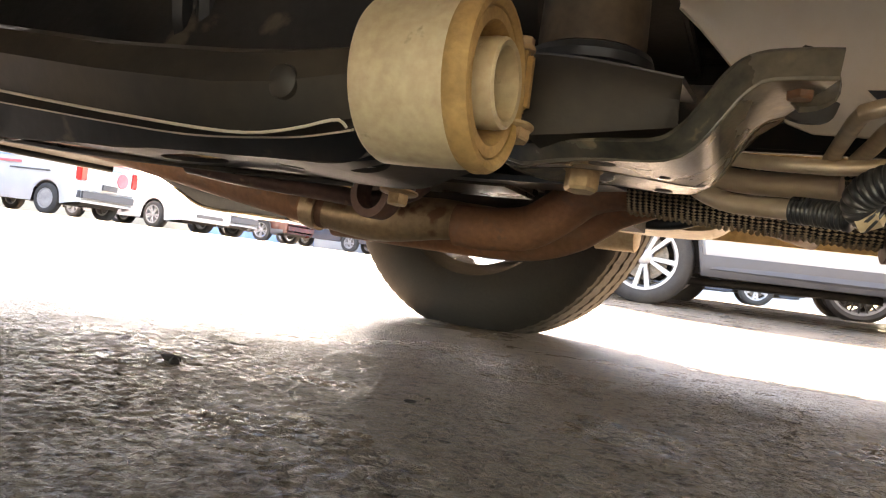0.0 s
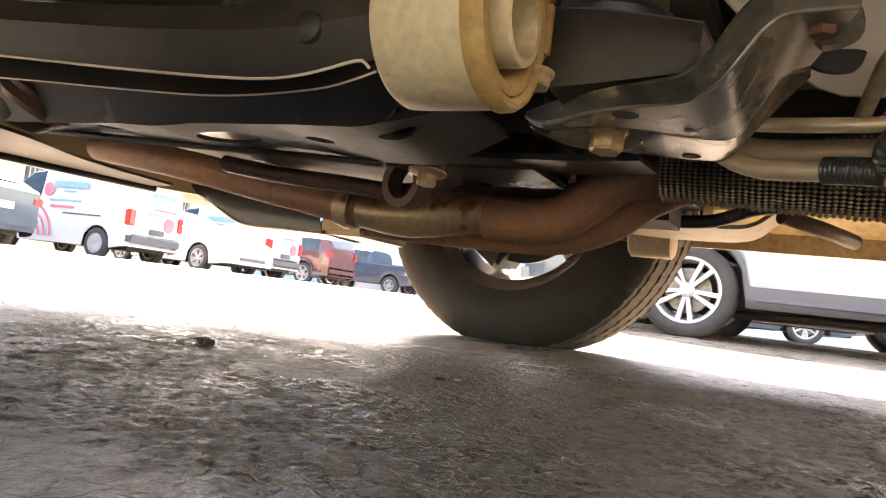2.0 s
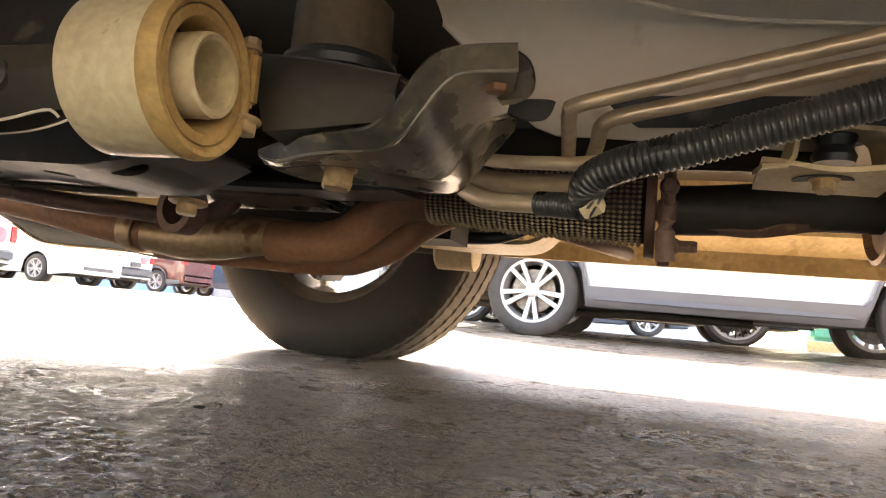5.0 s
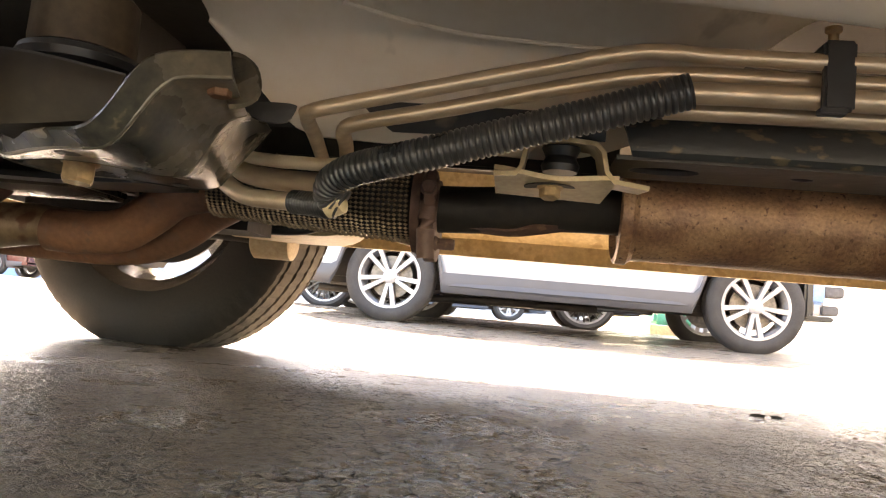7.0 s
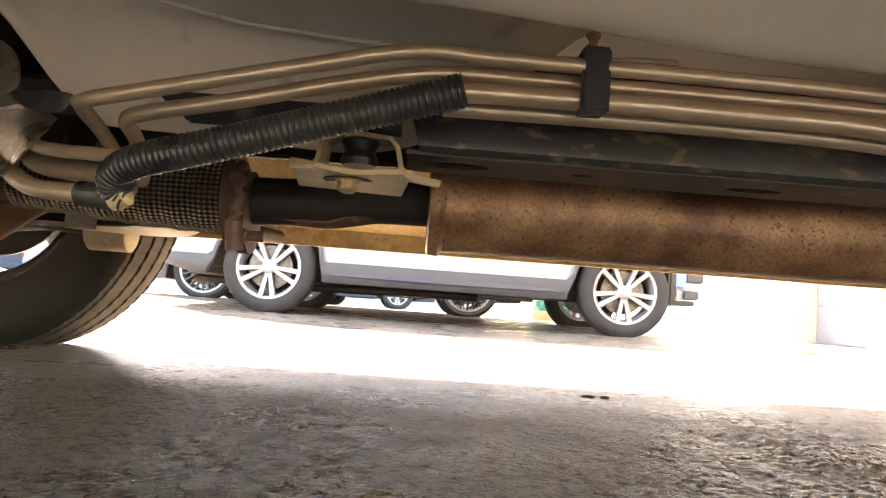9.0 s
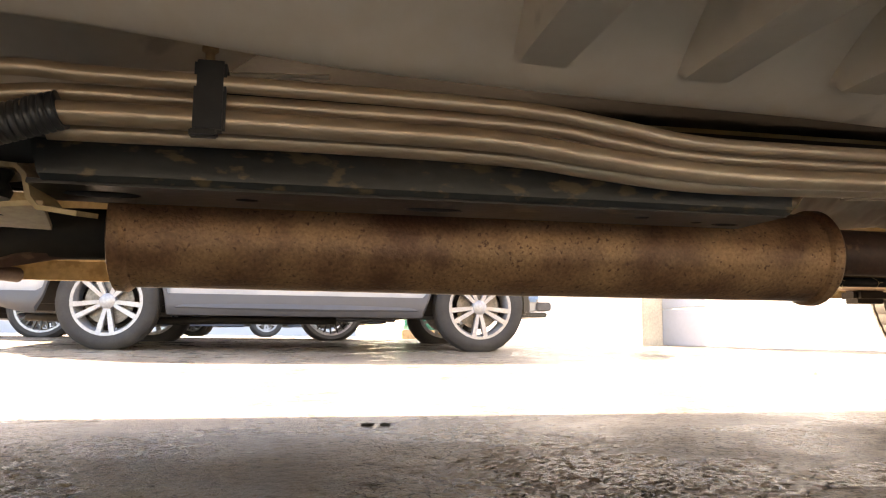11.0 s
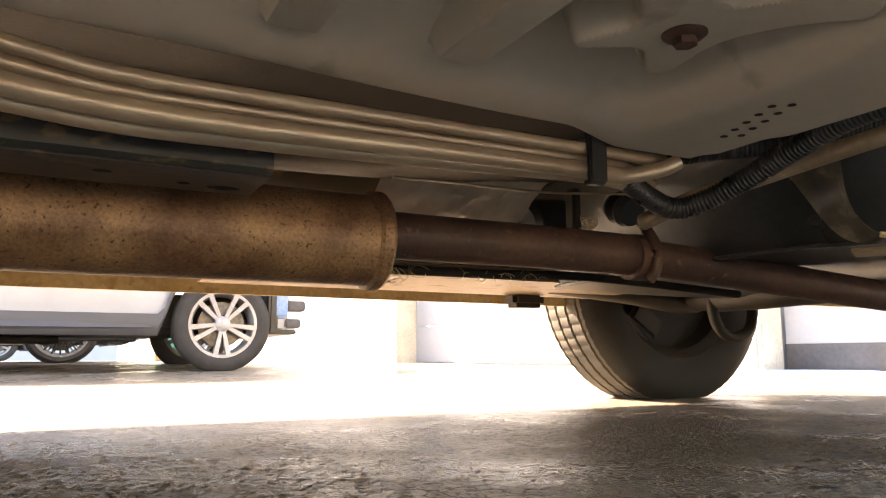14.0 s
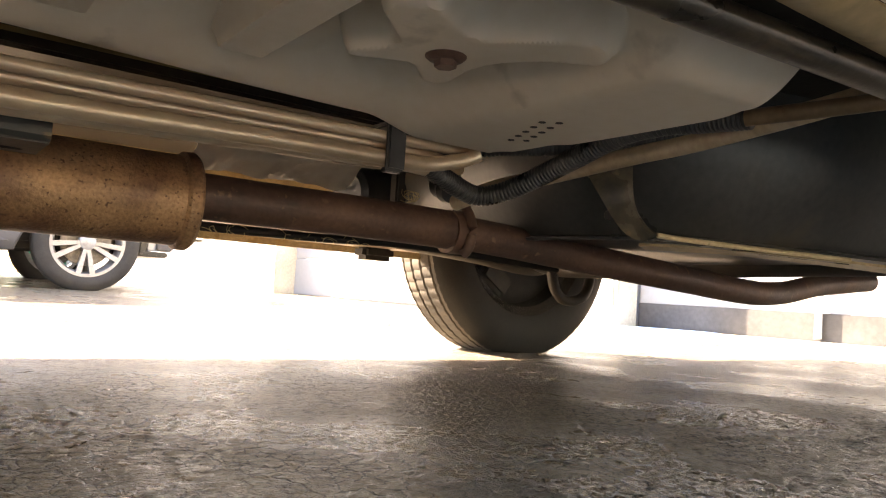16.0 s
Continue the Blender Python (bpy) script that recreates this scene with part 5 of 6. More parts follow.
# ---- wheels ----
def tyre_geo(R, rim, w, seg=288):
    """Tread with circumferential grooves and shoulder sipes; side walls with a bead."""
    h = w / 2
    prof = [(-h + 0.030, rim), (-h + 0.012, rim + 0.006), (-h + 0.004, rim + 0.03), (-h, (R + rim) / 2), (-h + 0.006, R - 0.04), (-h + 0.016, R - 0.018), (-h + 0.03, R - 0.007)]
    lanes = [(-0.325, 1), (-0.318, 0), (-0.290, 0), (-0.283, 1), (-0.125, 1), (-0.118, 0), (-0.084, 0), (-0.077, 1), (0.077, 1), (0.084, 0), (0.118, 0), (0.125, 1), (0.283, 1), (0.290, 0), (0.318, 0), (0.325, 1)]
    prof += [(u * w, R - (0 if k else 0.008) - 0.004 * (abs(u) / 0.33) ** 2) for u, k in lanes]
    prof += [(-a, r) for a, r in reversed(prof[:7])]
    verts, faces = [], []
    n = len(prof)
    seg = seg // 4 * 4
    for i, (a, r) in enumerate(prof):
        for k in range(seg):
            q = r
            if 5 <= i <= n - 6 and (k + i // 4) % 4 == 0 and r > R - 0.02:
                q = r - 0.0022
            wv = 2 * math.pi * (k + 0.6 * abs(a) / w) / seg
            verts.append((a, q * math.cos(wv), q * math.sin(wv)))
    for i in range(n - 1):
        for k in range(seg):
            faces.append((i * seg + k, i * seg + (k + 1) % seg, (i + 1) * seg + (k + 1) % seg, (i + 1) * seg + k))
    return verts, faces, n, seg


def split_tyre(R, rim, w, seg=288):
    v, f, n, seg = tyre_geo(R, rim, w, seg)
    side, tread = [], []
    for q in f:
        i = q[0] // seg
        (tread if 6 <= i < n - 7 else side).append(q)

    def used(fs):
        keep = sorted({i for q in fs for i in q})
        ix = {a: b for b, a in enumerate(keep)}
        return [v[a] for a in keep], [tuple(ix[i] for i in q) for q in fs]
    return used(side), used(tread)


def van_wheel(at, turn, shield=0.165):
    """A wheel of the van, seen from its inner side (towards -y)."""
    m = pose(at[0], at[1], at[2], 0, 0, turn)
    R, rim, w = 0.371, 0.228, 0.225
    a, b = split_tyre(R, rim, w)
    wheel = part("wheel", moved(lathe([(-0.095, rim - 0.002), (-0.10, rim + 0.006), (-0.094, rim + 0.008), (-0.088, rim), (-0.078, rim - 0.012), (-0.03, rim - 0.022), (0.06, rim - 0.020), (0.085, rim - 0.004), (0.092, rim + 0.006), (0.084, rim - 0.012), (0.058, rim - 0.030), (-0.03, rim - 0.030), (-0.08, rim - 0.020)], None, 72, close=True), m), M_RIMIN, van, "alloy wheel with dusty inner barrel")
    def settle(geo):
        return [(x, y, max(z, 0.0005 + 0.06 * max(0.0, 0.012 - z))) if z < 0.012 else (x, y, z) for x, y, z in geo[0]], geo[1]
    part("tyre", settle(moved(a, m)), M_TYRE, wheel, "dusty black tyre")
    part("tread", settle(moved(b, m)), M_TREAD, wheel, "tan dusty tread with grooves", angle=25)
    part("brake_disc", moved(lathe([(-0.012, 0.05), (-0.012, 0.142), (0.012, 0.142), (0.012, 0.05)], None, 48), m), M_DARK, wheel)
    part("dust_shield", moved(lathe([(-0.030, 0.05), (-0.034, shield - 0.018), (-0.028, shield), (-0.022, shield), (-0.026, 0.05)], None, 48), m), M_DARK, wheel)
    part("hub", moved(lathe([(-0.09, 0.03), (-0.085, 0.055), (-0.04, 0.065), (-0.012, 0.07), (0.05, 0.07)], None, 32), m), M_ARM, wheel)
    part("caliper", moved(box(-0.06, 0.05, -0.06, 0.06, -0.185, -0.115, 0.012), m @ pose(0, 0, 0, 35, 0, 0)), M_ARM, wheel)
    for k in range(5):
        s = 2 * math.pi * k / 5
        sp = join(box(0.045, 0.075, 0.03, 0.10, -0.035, 0.035, 0.008), box(0.045, 0.080, 0.09, 0.20, -0.028, 0.028, 0.008))
        part("spoke", moved(sp, m @ Matrix.Rotation(s + 0.3, 4, "X")), M_RIMIN, wheel)


van_wheel((-0.318, 1.800, 0.350), 90 - 9)
van_wheel((2.712, 1.888, 0.350), 90, 0.203)
van_wheel((-0.335, -0.02, 0.350), 270 - 9)
van_wheel((2.765, -0.02, 0.350), 270)

# ---- buildings round the yard ----
WALL_A, WALL_D = Vector((3.90, 6.53, 0)), Vector((0.227, -0.974, 0)).normalized()
WALL_OUT = Vector((WALL_D.y, -WALL_D.x, 0))


def wall_box(u0, u1, d0, d1, z0, z1, bev=0.006):
    """u along the wall, d out of it into the yard."""
    g = box(u0, u1, d0, d1, z0, z1, bev)
    return [tuple(WALL_A + WALL_D * x + WALL_OUT * y + Vector((0, 0, z))) for x, y, z in g[0]], g[1]


w1 = part("wall_1", wall_box(-6.0, -0.03, -0.40, 0.0, -0.1, 4.2), M_WALL)
tagged(w1, "white painted workshop wall with cream jambs", "wall", kind="structure")
part("jamb", wall_box(-0.028, 0.002, -0.26, -0.002, -0.1, 3.2), M_PILLAR, w1)
w2 = part("wall_2", wall_box(3.02, 3.45, -0.40, 0.0, -0.1, 4.2), M_WALL)
tagged(w2, "white painted pier between two bays", "wall", kind="structure")
part("jamb", wall_box(3.452, 3.482, -0.26, -0.002, -0.1, 3.2), M_PILLAR, w2)
w3 = part("wall_3", wall_box(-0.03, 3.02, -0.42, -0.02, 3.2, 4.2), M_WALL)
tagged(w3, "white painted wall over the door", "wall", kind="structure")
w4 = part("wall_4", wall_box(3.48, 12.0, -0.62, -0.30, -0.1, 4.2), M_WALL)
tagged(w4, "pale wall with a charcoal painted plinth", "wall", kind="structure")
part("plinth", wall_box(3.48, 12.0, -0.30, -0.285, 0.0, 0.20, 0.004), M_STRIPE, w4)
part("drain_pipe", lathe([(0, 0.02), (3.0, 0.02)], Matrix.Translation(WALL_A + WALL_D * 4.55 + WALL_OUT * -0.26 + Vector((0, 0, 0.06))) @ pose(0, 0, 0, 0, -90, 0), 14), M_WALL, w4)
door = tagged(new("door_1"), "closed white sectional garage door with level seams", "door", kind="structure")
PLACE["door_1"] = Vector((0, 0, 0))
for k in range(9):
    z0 = 0.085 + 0.36 * k * 0.95
    part("panel", wall_box(0.0, 3.02, -0.262, -0.232, z0, z0 + 0.336, 0.008), M_DOORPAINT, door)
part("bottom_seal", wall_box(0.0, 3.02, -0.255, -0.236, 0.055, 0.082, 0.003), M_STRIPE, door)
step = part("pavement", wall_box(-6.0, 3.02, -0.23, 0.05, -0.1, 0.062, 0.012), M_CONC)
tagged(step, "chipped concrete strip at the foot of the wall", "kerb", kind="structure")
apron = part("pavement", wall_box(3.40, 12.0, -0.28, 0.10, -0.1, 0.045, 0.012), M_CONC)
tagged(apron, "concrete strip below the plinth", "kerb", kind="structure")
part("painted_strip", wall_box(3.49, 4.0, -0.275, 0.085, 0.0455, 0.050, 0.001), M_BLUEPAINT, apron, "worn blue painted edge")

M_BEIGE = material("beige_block_wall", (0.50, 0.44, 0.34), (0.58, 0.52, 0.41), 0.8, scale=1.0, grain=20, bump=0.3)
M_BLUEWALL = material("blue_painted_wall", (0.12, 0.26, 0.56), (0.16, 0.32, 0.62), 0.6, scale=1.0, grain=20, bump=0.2)
b1 = part("wall_5", box(-24, -21, -20, 24, -0.1, 4.6, 0.03), M_BEIGE)
tagged(b1, "long beige workshop wall with a blue fascia", "building", kind="structure")
part("fascia", box(-21.0, -20.0, -20, 24, 3.0, 3.9, 0.03), M_BLUEWALL, b1)
for k in range(7):
    y0 = 4.0 + 2.6 * k
    g = part("window", box(-21.0, -20.93, y0, y0 + 1.4, 1.7, 2.6, 0.01), M_STRIPE, b1)
    for j in range(9):
        part("bar", box(-20.93, -20.90, y0 + 0.08 + 0.15 * j, y0 + 0.11 + 0.15 * j, 1.72, 2.58, 0.004), M_BEIGE, g)
b2 = part("wall_6", box(-34, -19, 30, 33, -0.1, 5.0, 0.03), M_BLUEWALL)
tagged(b2, "blue painted end building", "building", kind="structure")
part("door_leaf", box(-19.9, -19.0, 29.94, 30.0, 0.1, 2.3, 0.01), M_WALL, b2)
b3 = part("wall_7", box(-19, 3.2, 30, 33, -0.1, 5.0, 0.03), M_WALL)
tagged(b3, "white building along the far end of the yard", "building", kind="structure")


# ---- parked cars ----
def lerp_at(table, x):
    for (xa, za), (xb, zb) in zip(table, table[1:]):
        if x <= xb:
            t = (x - xa) / (xb - xa) if xb > xa else 0
            t = max(0, min(1, t))
            return za + (zb - za) * t
    return table[-1][1]


def car_wheel(root, at, side, r, rim_r, w, spokes, m_rim, lip=None, cover=False):
    """side: -1 faces -y, +1 faces +y."""
    m = pose(*at, 0, 0, 90 * side)
    ty = part("wheel", moved(lathe([(-0.07, rim_r - 0.03), (-0.07, rim_r), (0.08, rim_r), (w / 2 - 0.01, rim_r + 0.006), (w / 2 - 0.012, rim_r - 0.014), (0.05, rim_r - 0.03)], None, 40, close=True), m), lip or m_rim, root)
    a, b = split_tyre(r, rim_r, w, 64)
    part("tyre", moved(join(a, b), m), M_CARTYRE, ty)
    part("brake_disc", moved(lathe([(0.0, 0.03), (0.0, rim_r * 0.7), (0.015, rim_r * 0.7), (0.015, 0.03)], None, 32), m), M_DISC, ty)
    part("hub", moved(lathe([(0.03, 0.06), (w / 2 - 0.03, 0.055), (w / 2 - 0.02, 0.04)], None, 20), m), m_rim, ty)
    if cover:
        part("wheel_cover", moved(lathe([(0.04, rim_r - 0.01), (w / 2 - 0.015, rim_r - 0.03), (w / 2 - 0.005, rim_r * 0.5), (w / 2 - 0.02, 0.04)], None, 32), m), m_rim, ty)
        return ty
    for k in range(spokes):
        wd = 0.155 / spokes if spokes < 12 else 0.14 / spokes
        g = [(w / 2 - 0.03, 0.04, -wd * 0.8), (w / 2 - 0.03, 0.04, wd * 0.8), (w / 2 - 0.012, rim_r - 0.008, wd * 1.15), (w / 2 - 0.012, rim_r - 0.008, -wd * 1.15),
             (w / 2 - 0.07, 0.04, -wd * 0.9), (w / 2 - 0.07, 0.04, wd * 0.9), (w / 2 - 0.05, rim_r - 0.008, wd * 1.3), (w / 2 - 0.05, rim_r - 0.008, -wd * 1.3)]
        f = [(0, 1, 2, 3), (4, 7, 6, 5), (0, 4, 5, 1), (1, 5, 6, 2), (2, 6, 7, 3), (3, 7, 4, 0)]
        tw = 0.0 if spokes > 12 else (0.11 if k % 2 else -0.11)
        part("spoke", moved((g, f), m @ Matrix.Rotation(2 * math.pi * k / spokes + tw, 4, "X")), m_rim, ty, smooth=False)
    return ty


M_DISC = material("brake_disc_steel", (0.10, 0.10, 0.10), (0.18, 0.17, 0.16), 0.4, 0.6, scale=20, grain=80, bump=0.1)
M_CLAD = material("grey_plastic_cladding", (0.062, 0.066, 0.076), (0.075, 0.079, 0.089), 0.5, scale=4, grain=60, bump=0.1, grain_mix=0.05)


def parked_car(name, label, category, spec, m_paint, group="cars parked in the yard"):
    """Built with its rear axle at x = 0, nose to +x, standing on z = 0."""
    root = thing(name, (0, 0, 0), label, category, group)
    wb, ro, fo, hw, r = spec["wb"], spec["ro"], spec["fo"], spec["hw"], spec["r"]
    sill, belt, clad, arch = spec["sill"], spec["belt"], spec.get("clad", 0), r + spec.get("gap", 0.07)
    top = spec["top"]
    xs = sorted(set([round(-ro + (wb + ro + fo) * k / 90, 3) for k in range(91)]))

    def low(x, extra=0.0):
        z = sill + 0.08 * smooth(-ro + 0.45, -ro, x) + 0.06 * smooth(wb + fo - 0.5, wb + fo, x)
        for c in (0, wb):
            R = arch + extra
            if abs(x - c) < R:
                z = max(z, r + math.sqrt(R * R - (x - c) ** 2))
        return z

    def half(x):
        e = max(smooth(-ro + 0.35, -ro, x), smooth(wb + fo - 0.55, wb + fo, x))
        return hw * (1 - 0.16 * e * e)

    rows = []
    for x in xs:
        zt, zb, h = lerp_at(top, x), low(x), half(x)
        zs = min(belt, zt - 0.03)
        zb = min(zb, zs - 0.03)
        ring = []
        for k in range(6):
            t = k / 5
            ring.append((h * (0.965 + 0.035 * math.sin(min(1, t * 1.4) * 2.2)), zb + (zs - zb) * t))
        tum = spec.get("tumble", 0.2)
        for t in (0.35, 0.7, 0.92):
            ring.append((h - tum * t * min(1, (zt - zs) / 0.6), zs + (zt - zs) * t))
        ring.append((h * 0.55, zt))
        rows.append([(x, -y, z) for y, z in ring] + [(x, 0, zt + 0.012)] + [(x, y, z) for y, z in reversed(ring)])
    n = len(rows[0])
    v = [p for q in rows for p in q]
    f = [(i * n + j, i * n + j + 1, (i + 1) * n + j + 1, (i + 1) * n + j) for i in range(len(rows) - 1) for j in range(n - 1)] + [tuple(range(n)), tuple(range(len(v) - n, len(v)))]
    part("body", (v, f), m_paint, root)
    part("underbody", box(-ro + 0.15, wb + fo - 0.2, -hw + 0.28, hw - 0.28, sill + 0.01, sill + 0.3, 0.05), M_DARK, root)
    for s in (-1, 1):
        if clad:
            st = []
            for j in range(5):
                row = []
                for x in xs[2:-2]:
                    zb, zc = low(x) - 0.01, max(clad, low(x) + 0.055)
                    row.append((x, s * (half(x) * (1.0 + 0.006 * math.sin(j * 0.9)) + 0.012 - (0.02 if j == 0 else 0)), zb + (zc - zb) * j / 4))
                st.append(row)
            part("side_cladding", sheet(st, 0.012), M_CLAD, root, "grey plastic lower cladding")
        for xa, xb in spec["glass"]:
            st = []
            for j in range(4):
                t = 0.10 + 0.26 * j
                row = []
                for k in range(13):
                    x = xa + (xb - xa) * k / 12
                    zt = lerp_at(top, x)
                    zs = min(belt, zt - 0.03)
                    row.append((x, s * (half(x) - spec.get("tumble", 0.2) * t * min(1, (zt - zs) / 0.6) + 0.006), zs + (zt - zs) * t))
                st.append(row)
            part("side_window", sheet(st, 0.006), M_GLASS, root)
    for xa, xb in spec.get("screens", ()):
        rows = []
        for j in range(5):
            x = xa + (xb - xa) * j / 4
            zt, h = lerp_at(top, x), half(x)
            rows.append([(x, h * 0.80 * q / 4, zt + 0.020 - 0.008 * (q / 4) ** 2) for q in range(-4, 5)])
        part("windscreen", sheet(rows, 0.006), M_GLASS, root)
    x = -ro
    zr = spec.get("lamp_z", belt - 0.1)
    for s in (-1, 1):
        y0 = s * hw * 0.80
        part("tail_lamp", box(x - 0.02, x + 0.14, min(y0 - 0.09, y0 + 0.09), max(y0 - 0.09, y0 + 0.09), zr - spec.get("lamp_h", 0.09), zr + spec.get("lamp_h", 0.09), 0.02), M_REDLAMP, root)
        part("headlamp", box(wb + fo - 0.30, wb + fo - 0.04, min(s * hw * 0.55, s * hw * 0.9), max(s * hw * 0.55, s * hw * 0.9), 0.62, 0.76, 0.03), M_LAMP, root)
    part("rear_bumper", box(x - 0.05, x + 0.2, -hw * 0.86, hw * 0.86, sill + 0.12, sill + 0.36, 0.05), spec.get("bumper", m_paint), root)
    if spec.get("front_bumper", True):
        part("front_bumper", box(wb + fo - 0.2, wb + fo + 0.05, -hw * 0.84, hw * 0.84, sill + 0.06, sill + 0.34, 0.05), spec.get("bumper", m_paint), root)
        part("grille", box(wb + fo + 0.0, wb + fo + 0.055, -hw * 0.5, hw * 0.5, sill + 0.14, sill + 0.24, 0.01), M_STRIPE, root)
    for c in (0, wb):
        for s in (-1, 1):
            car_wheel(root, (c, s * (hw - spec["w"] / 2 - 0.015), r), s, r, spec["rim"], spec["w"], spec["spokes"], spec["m_rim"], spec.get("lip"), spec.get("cover", False))
    return root


M_SILVER = paint("silver_white_paint", (0.40, 0.44, 0.49), 0.25)
M_WHITEP = paint("white_car_paint", (0.47, 0.50, 0.54), 0.25, 0.94)
M_DARKP = paint("dark_blue_grey_paint", (0.05, 0.07, 0.10), 0.2)
M_REDP = paint("maroon_paint", (0.10, 0.028, 0.025), 0.22)
M_BLUEP = paint("dark_blue_paint", (0.03, 0.05, 0.085), 0.2)
M_BLACKRIM = material("gloss_black_rim", (0.02, 0.02, 0.02), (0.035, 0.035, 0.035), 0.3, 0.3, scale=8, grain=60, bump=0)

suv = parked_car("compact_suv", "silver compact suv with grey cladding and its front bumper missing", "car",
                 dict(wb=2.66, ro=0.90, fo=0.50, hw=0.90, r=0.345, rim=0.235, w=0.225, sill=0.27, belt=1.0, clad=0.405, gap=0.06, spokes=10, m_rim=M_ALLOY, front_bumper=False, lamp_z=0.95,
                      top=[(-0.9, 1.25), (-0.7, 1.55), (-0.3, 1.66), (1.2, 1.68), (1.7, 1.58), (2.25, 1.12), (2.9, 1.02), (3.16, 0.90)], glass=[(-0.45, 0.45), (0.55, 1.2), (1.26, 1.9)]), M_SILVER, "")
# sculpted rocker between the wheels
part("rocker_moulding", loft([[(0.48, -0.905, 0.292), (1.3, -0.912, 0.288), (2.16, -0.905, 0.292)], [(0.46, -0.925, 0.312), (1.3, -0.932, 0.308), (2.18, -0.925, 0.312)], [(0.56, -0.915, 0.345), (1.3, -0.920, 0.340), (2.08, -0.915, 0.345)]], 24, 0.008), M_CLAD, suv)
# exposed nose where the bumper is gone
part("crash_beam", box(3.12, 3.20, -0.62, 0.62, 0.50, 0.60, 0.012), M_ALLOY, suv)
part("washer_bottle", box(3.04, 3.15, -0.80, -0.64, 0.40, 0.66, 0.02), M_BLUEPAINT, suv, "blue washer bottle")
part("wiring_loom", tube([(3.16, -0.60, 0.64), (3.19, -0.64, 0.54), (3.17, -0.66, 0.44), (3.20, -0.60, 0.38)], 0.012, 10), M_BOLT, suv, "yellow wiring loom")
part("bumper_bracket", box(3.16, 3.30, -0.74, -0.60, 0.46, 0.54, 0.01), M_STRIPE, suv)
part("bumper_bracket", box(3.14, 3.26, -0.76, -0.58, 0.33, 0.40, 0.01), M_STRIPE, suv)
part("splash_shield", box(2.98, 3.22, -0.78, 0.78, 0.28, 0.32, 0.01), M_PLASTIC, suv)
part("wheel_liner", box(2.99, 3.05, -0.86, -0.62, 0.30, 0.78, 0.02), M_PLASTIC, suv)
part("exhaust_pipe", tube([(-0.7, -0.3, 0.24), (0.2, -0.35, 0.22), (0.9, -0.4, 0.235), (1.6, -0.2, 0.24)], 0.03, 12), M_DARK, suv)
suv.matrix_basis = pose(-0.494, 6.56, 0.028, 0, 0, -0.9)

behind = parked_car("dark_sedan", "dark sedan on black multi-spoke wheels with polished lips", "car",
                    dict(wb=2.75, ro=1.0, fo=0.85, hw=0.9, r=0.325, rim=0.245, w=0.22, sill=0.20, belt=0.90, gap=0.05, spokes=20, m_rim=M_BLACKRIM, lip=M_ALLOY, lamp_z=0.8,
                         top=[(-1.0, 0.95), (-0.6, 1.02), (0.1, 1.4), (1.2, 1.42), (2.1, 1.0), (3.2, 0.85), (3.6, 0.70)], glass=[(0.1, 0.95), (1.02, 1.9)]), M_DARKP)
behind.matrix_basis = pose(-1.60, 8.80, 0.075, 0, 0, -0.5)

VAN = dict(wb=2.73, ro=0.78, fo=0.85, hw=0.86, r=0.315, rim=0.20, w=0.19, sill=0.24, belt=1.12, gap=0.06, spokes=8, m_rim=M_ALLOY, cover=True, lamp_z=0.92, lamp_h=0.17, tumble=0.10, bumper=M_CLAD,
           top=[(-0.78, 1.70), (-0.6, 1.84), (1.6, 1.87), (2.15, 1.78), (2.95, 1.12), (3.4, 0.98), (3.58, 0.80)], glass=[(1.75, 2.55)])
M_LOGO_R = material("red_livery_print", (0.55, 0.10, 0.13), (0.62, 0.14, 0.17), 0.4, scale=3, grain=40, bump=0)
M_LOGO_B = material("blue_livery_print", (0.10, 0.24, 0.50), (0.13, 0.28, 0.55), 0.4, scale=3, grain=40, bump=0)


def livery(root):
    """Plain shapes in the livery's colours, on the side and the back."""
    y = 0.875
    for s in (-1, 1):
        def strip(nm, xa, xb, za, zb, mat):
            ya = s * y
            part(nm, box(xa, xb, min(ya, ya + s * 0.012), max(ya, ya + s * 0.012), za, zb, 0.003), mat, root)
        strip("livery_bar", 0.35, 1.35, 1.42, 1.55, M_LOGO_B)
        strip("livery_bar", 0.70, 1.05, 1.32, 1.36, M_LOGO_B)
        strip("livery_bar", 0.5, 1.45, 1.12, 1.16, M_LOGO_B)
        strip("livery_bar", 0.7, 1.4, 0.98, 1.03, M_LOGO_R)
        strip("door_rail", -0.1, 1.0, 0.86, 0.89, M_STRIPE)
        part("livery_disc", lathe([(0, 0.15), (0.006, 0.14)], pose(1.5, s * (y + 0.004), 1.36, 0, 0, 90 * s), 24), M_LOGO_R, root)
        for k in range(3):
            R = 0.35 + 0.17 * k
            part("livery_arc", tube([(2.0 - R * math.cos(a), s * (y + 0.003), 0.35 + R * math.sin(a)) for a in [0.15 * q for q in range(9)]], 0.03, 8, 0.1, oval=(0.2, 1)), M_LOGO_R, root)
    for ya, yb, za, zb, mt in ((-0.45, 0.2, 1.42, 1.52, M_LOGO_B), (-0.5, 0.1, 1.15, 1.19, M_LOGO_R), (-0.3, 0.3, 1.04, 1.08, M_LOGO_B)):
        part("livery_bar", box(-0.80, -0.775, ya, yb, za, zb, 0.003), mt, root)
    part("livery_disc", lathe([(0, 0.16), (0.012, 0.15)], pose(-0.785, -0.35, 0.88, 0, 0, 180), 24), M_LOGO_R, root)
    part("number_plate", box(-0.83, -0.80, -0.2, 0.2, 0.62, 0.74, 0.004), M_STRIPE, root)


v1 = parked_car("delivery_van", "white delivery van with blue and red livery shapes", "van", VAN, M_WHITEP)
livery(v1)
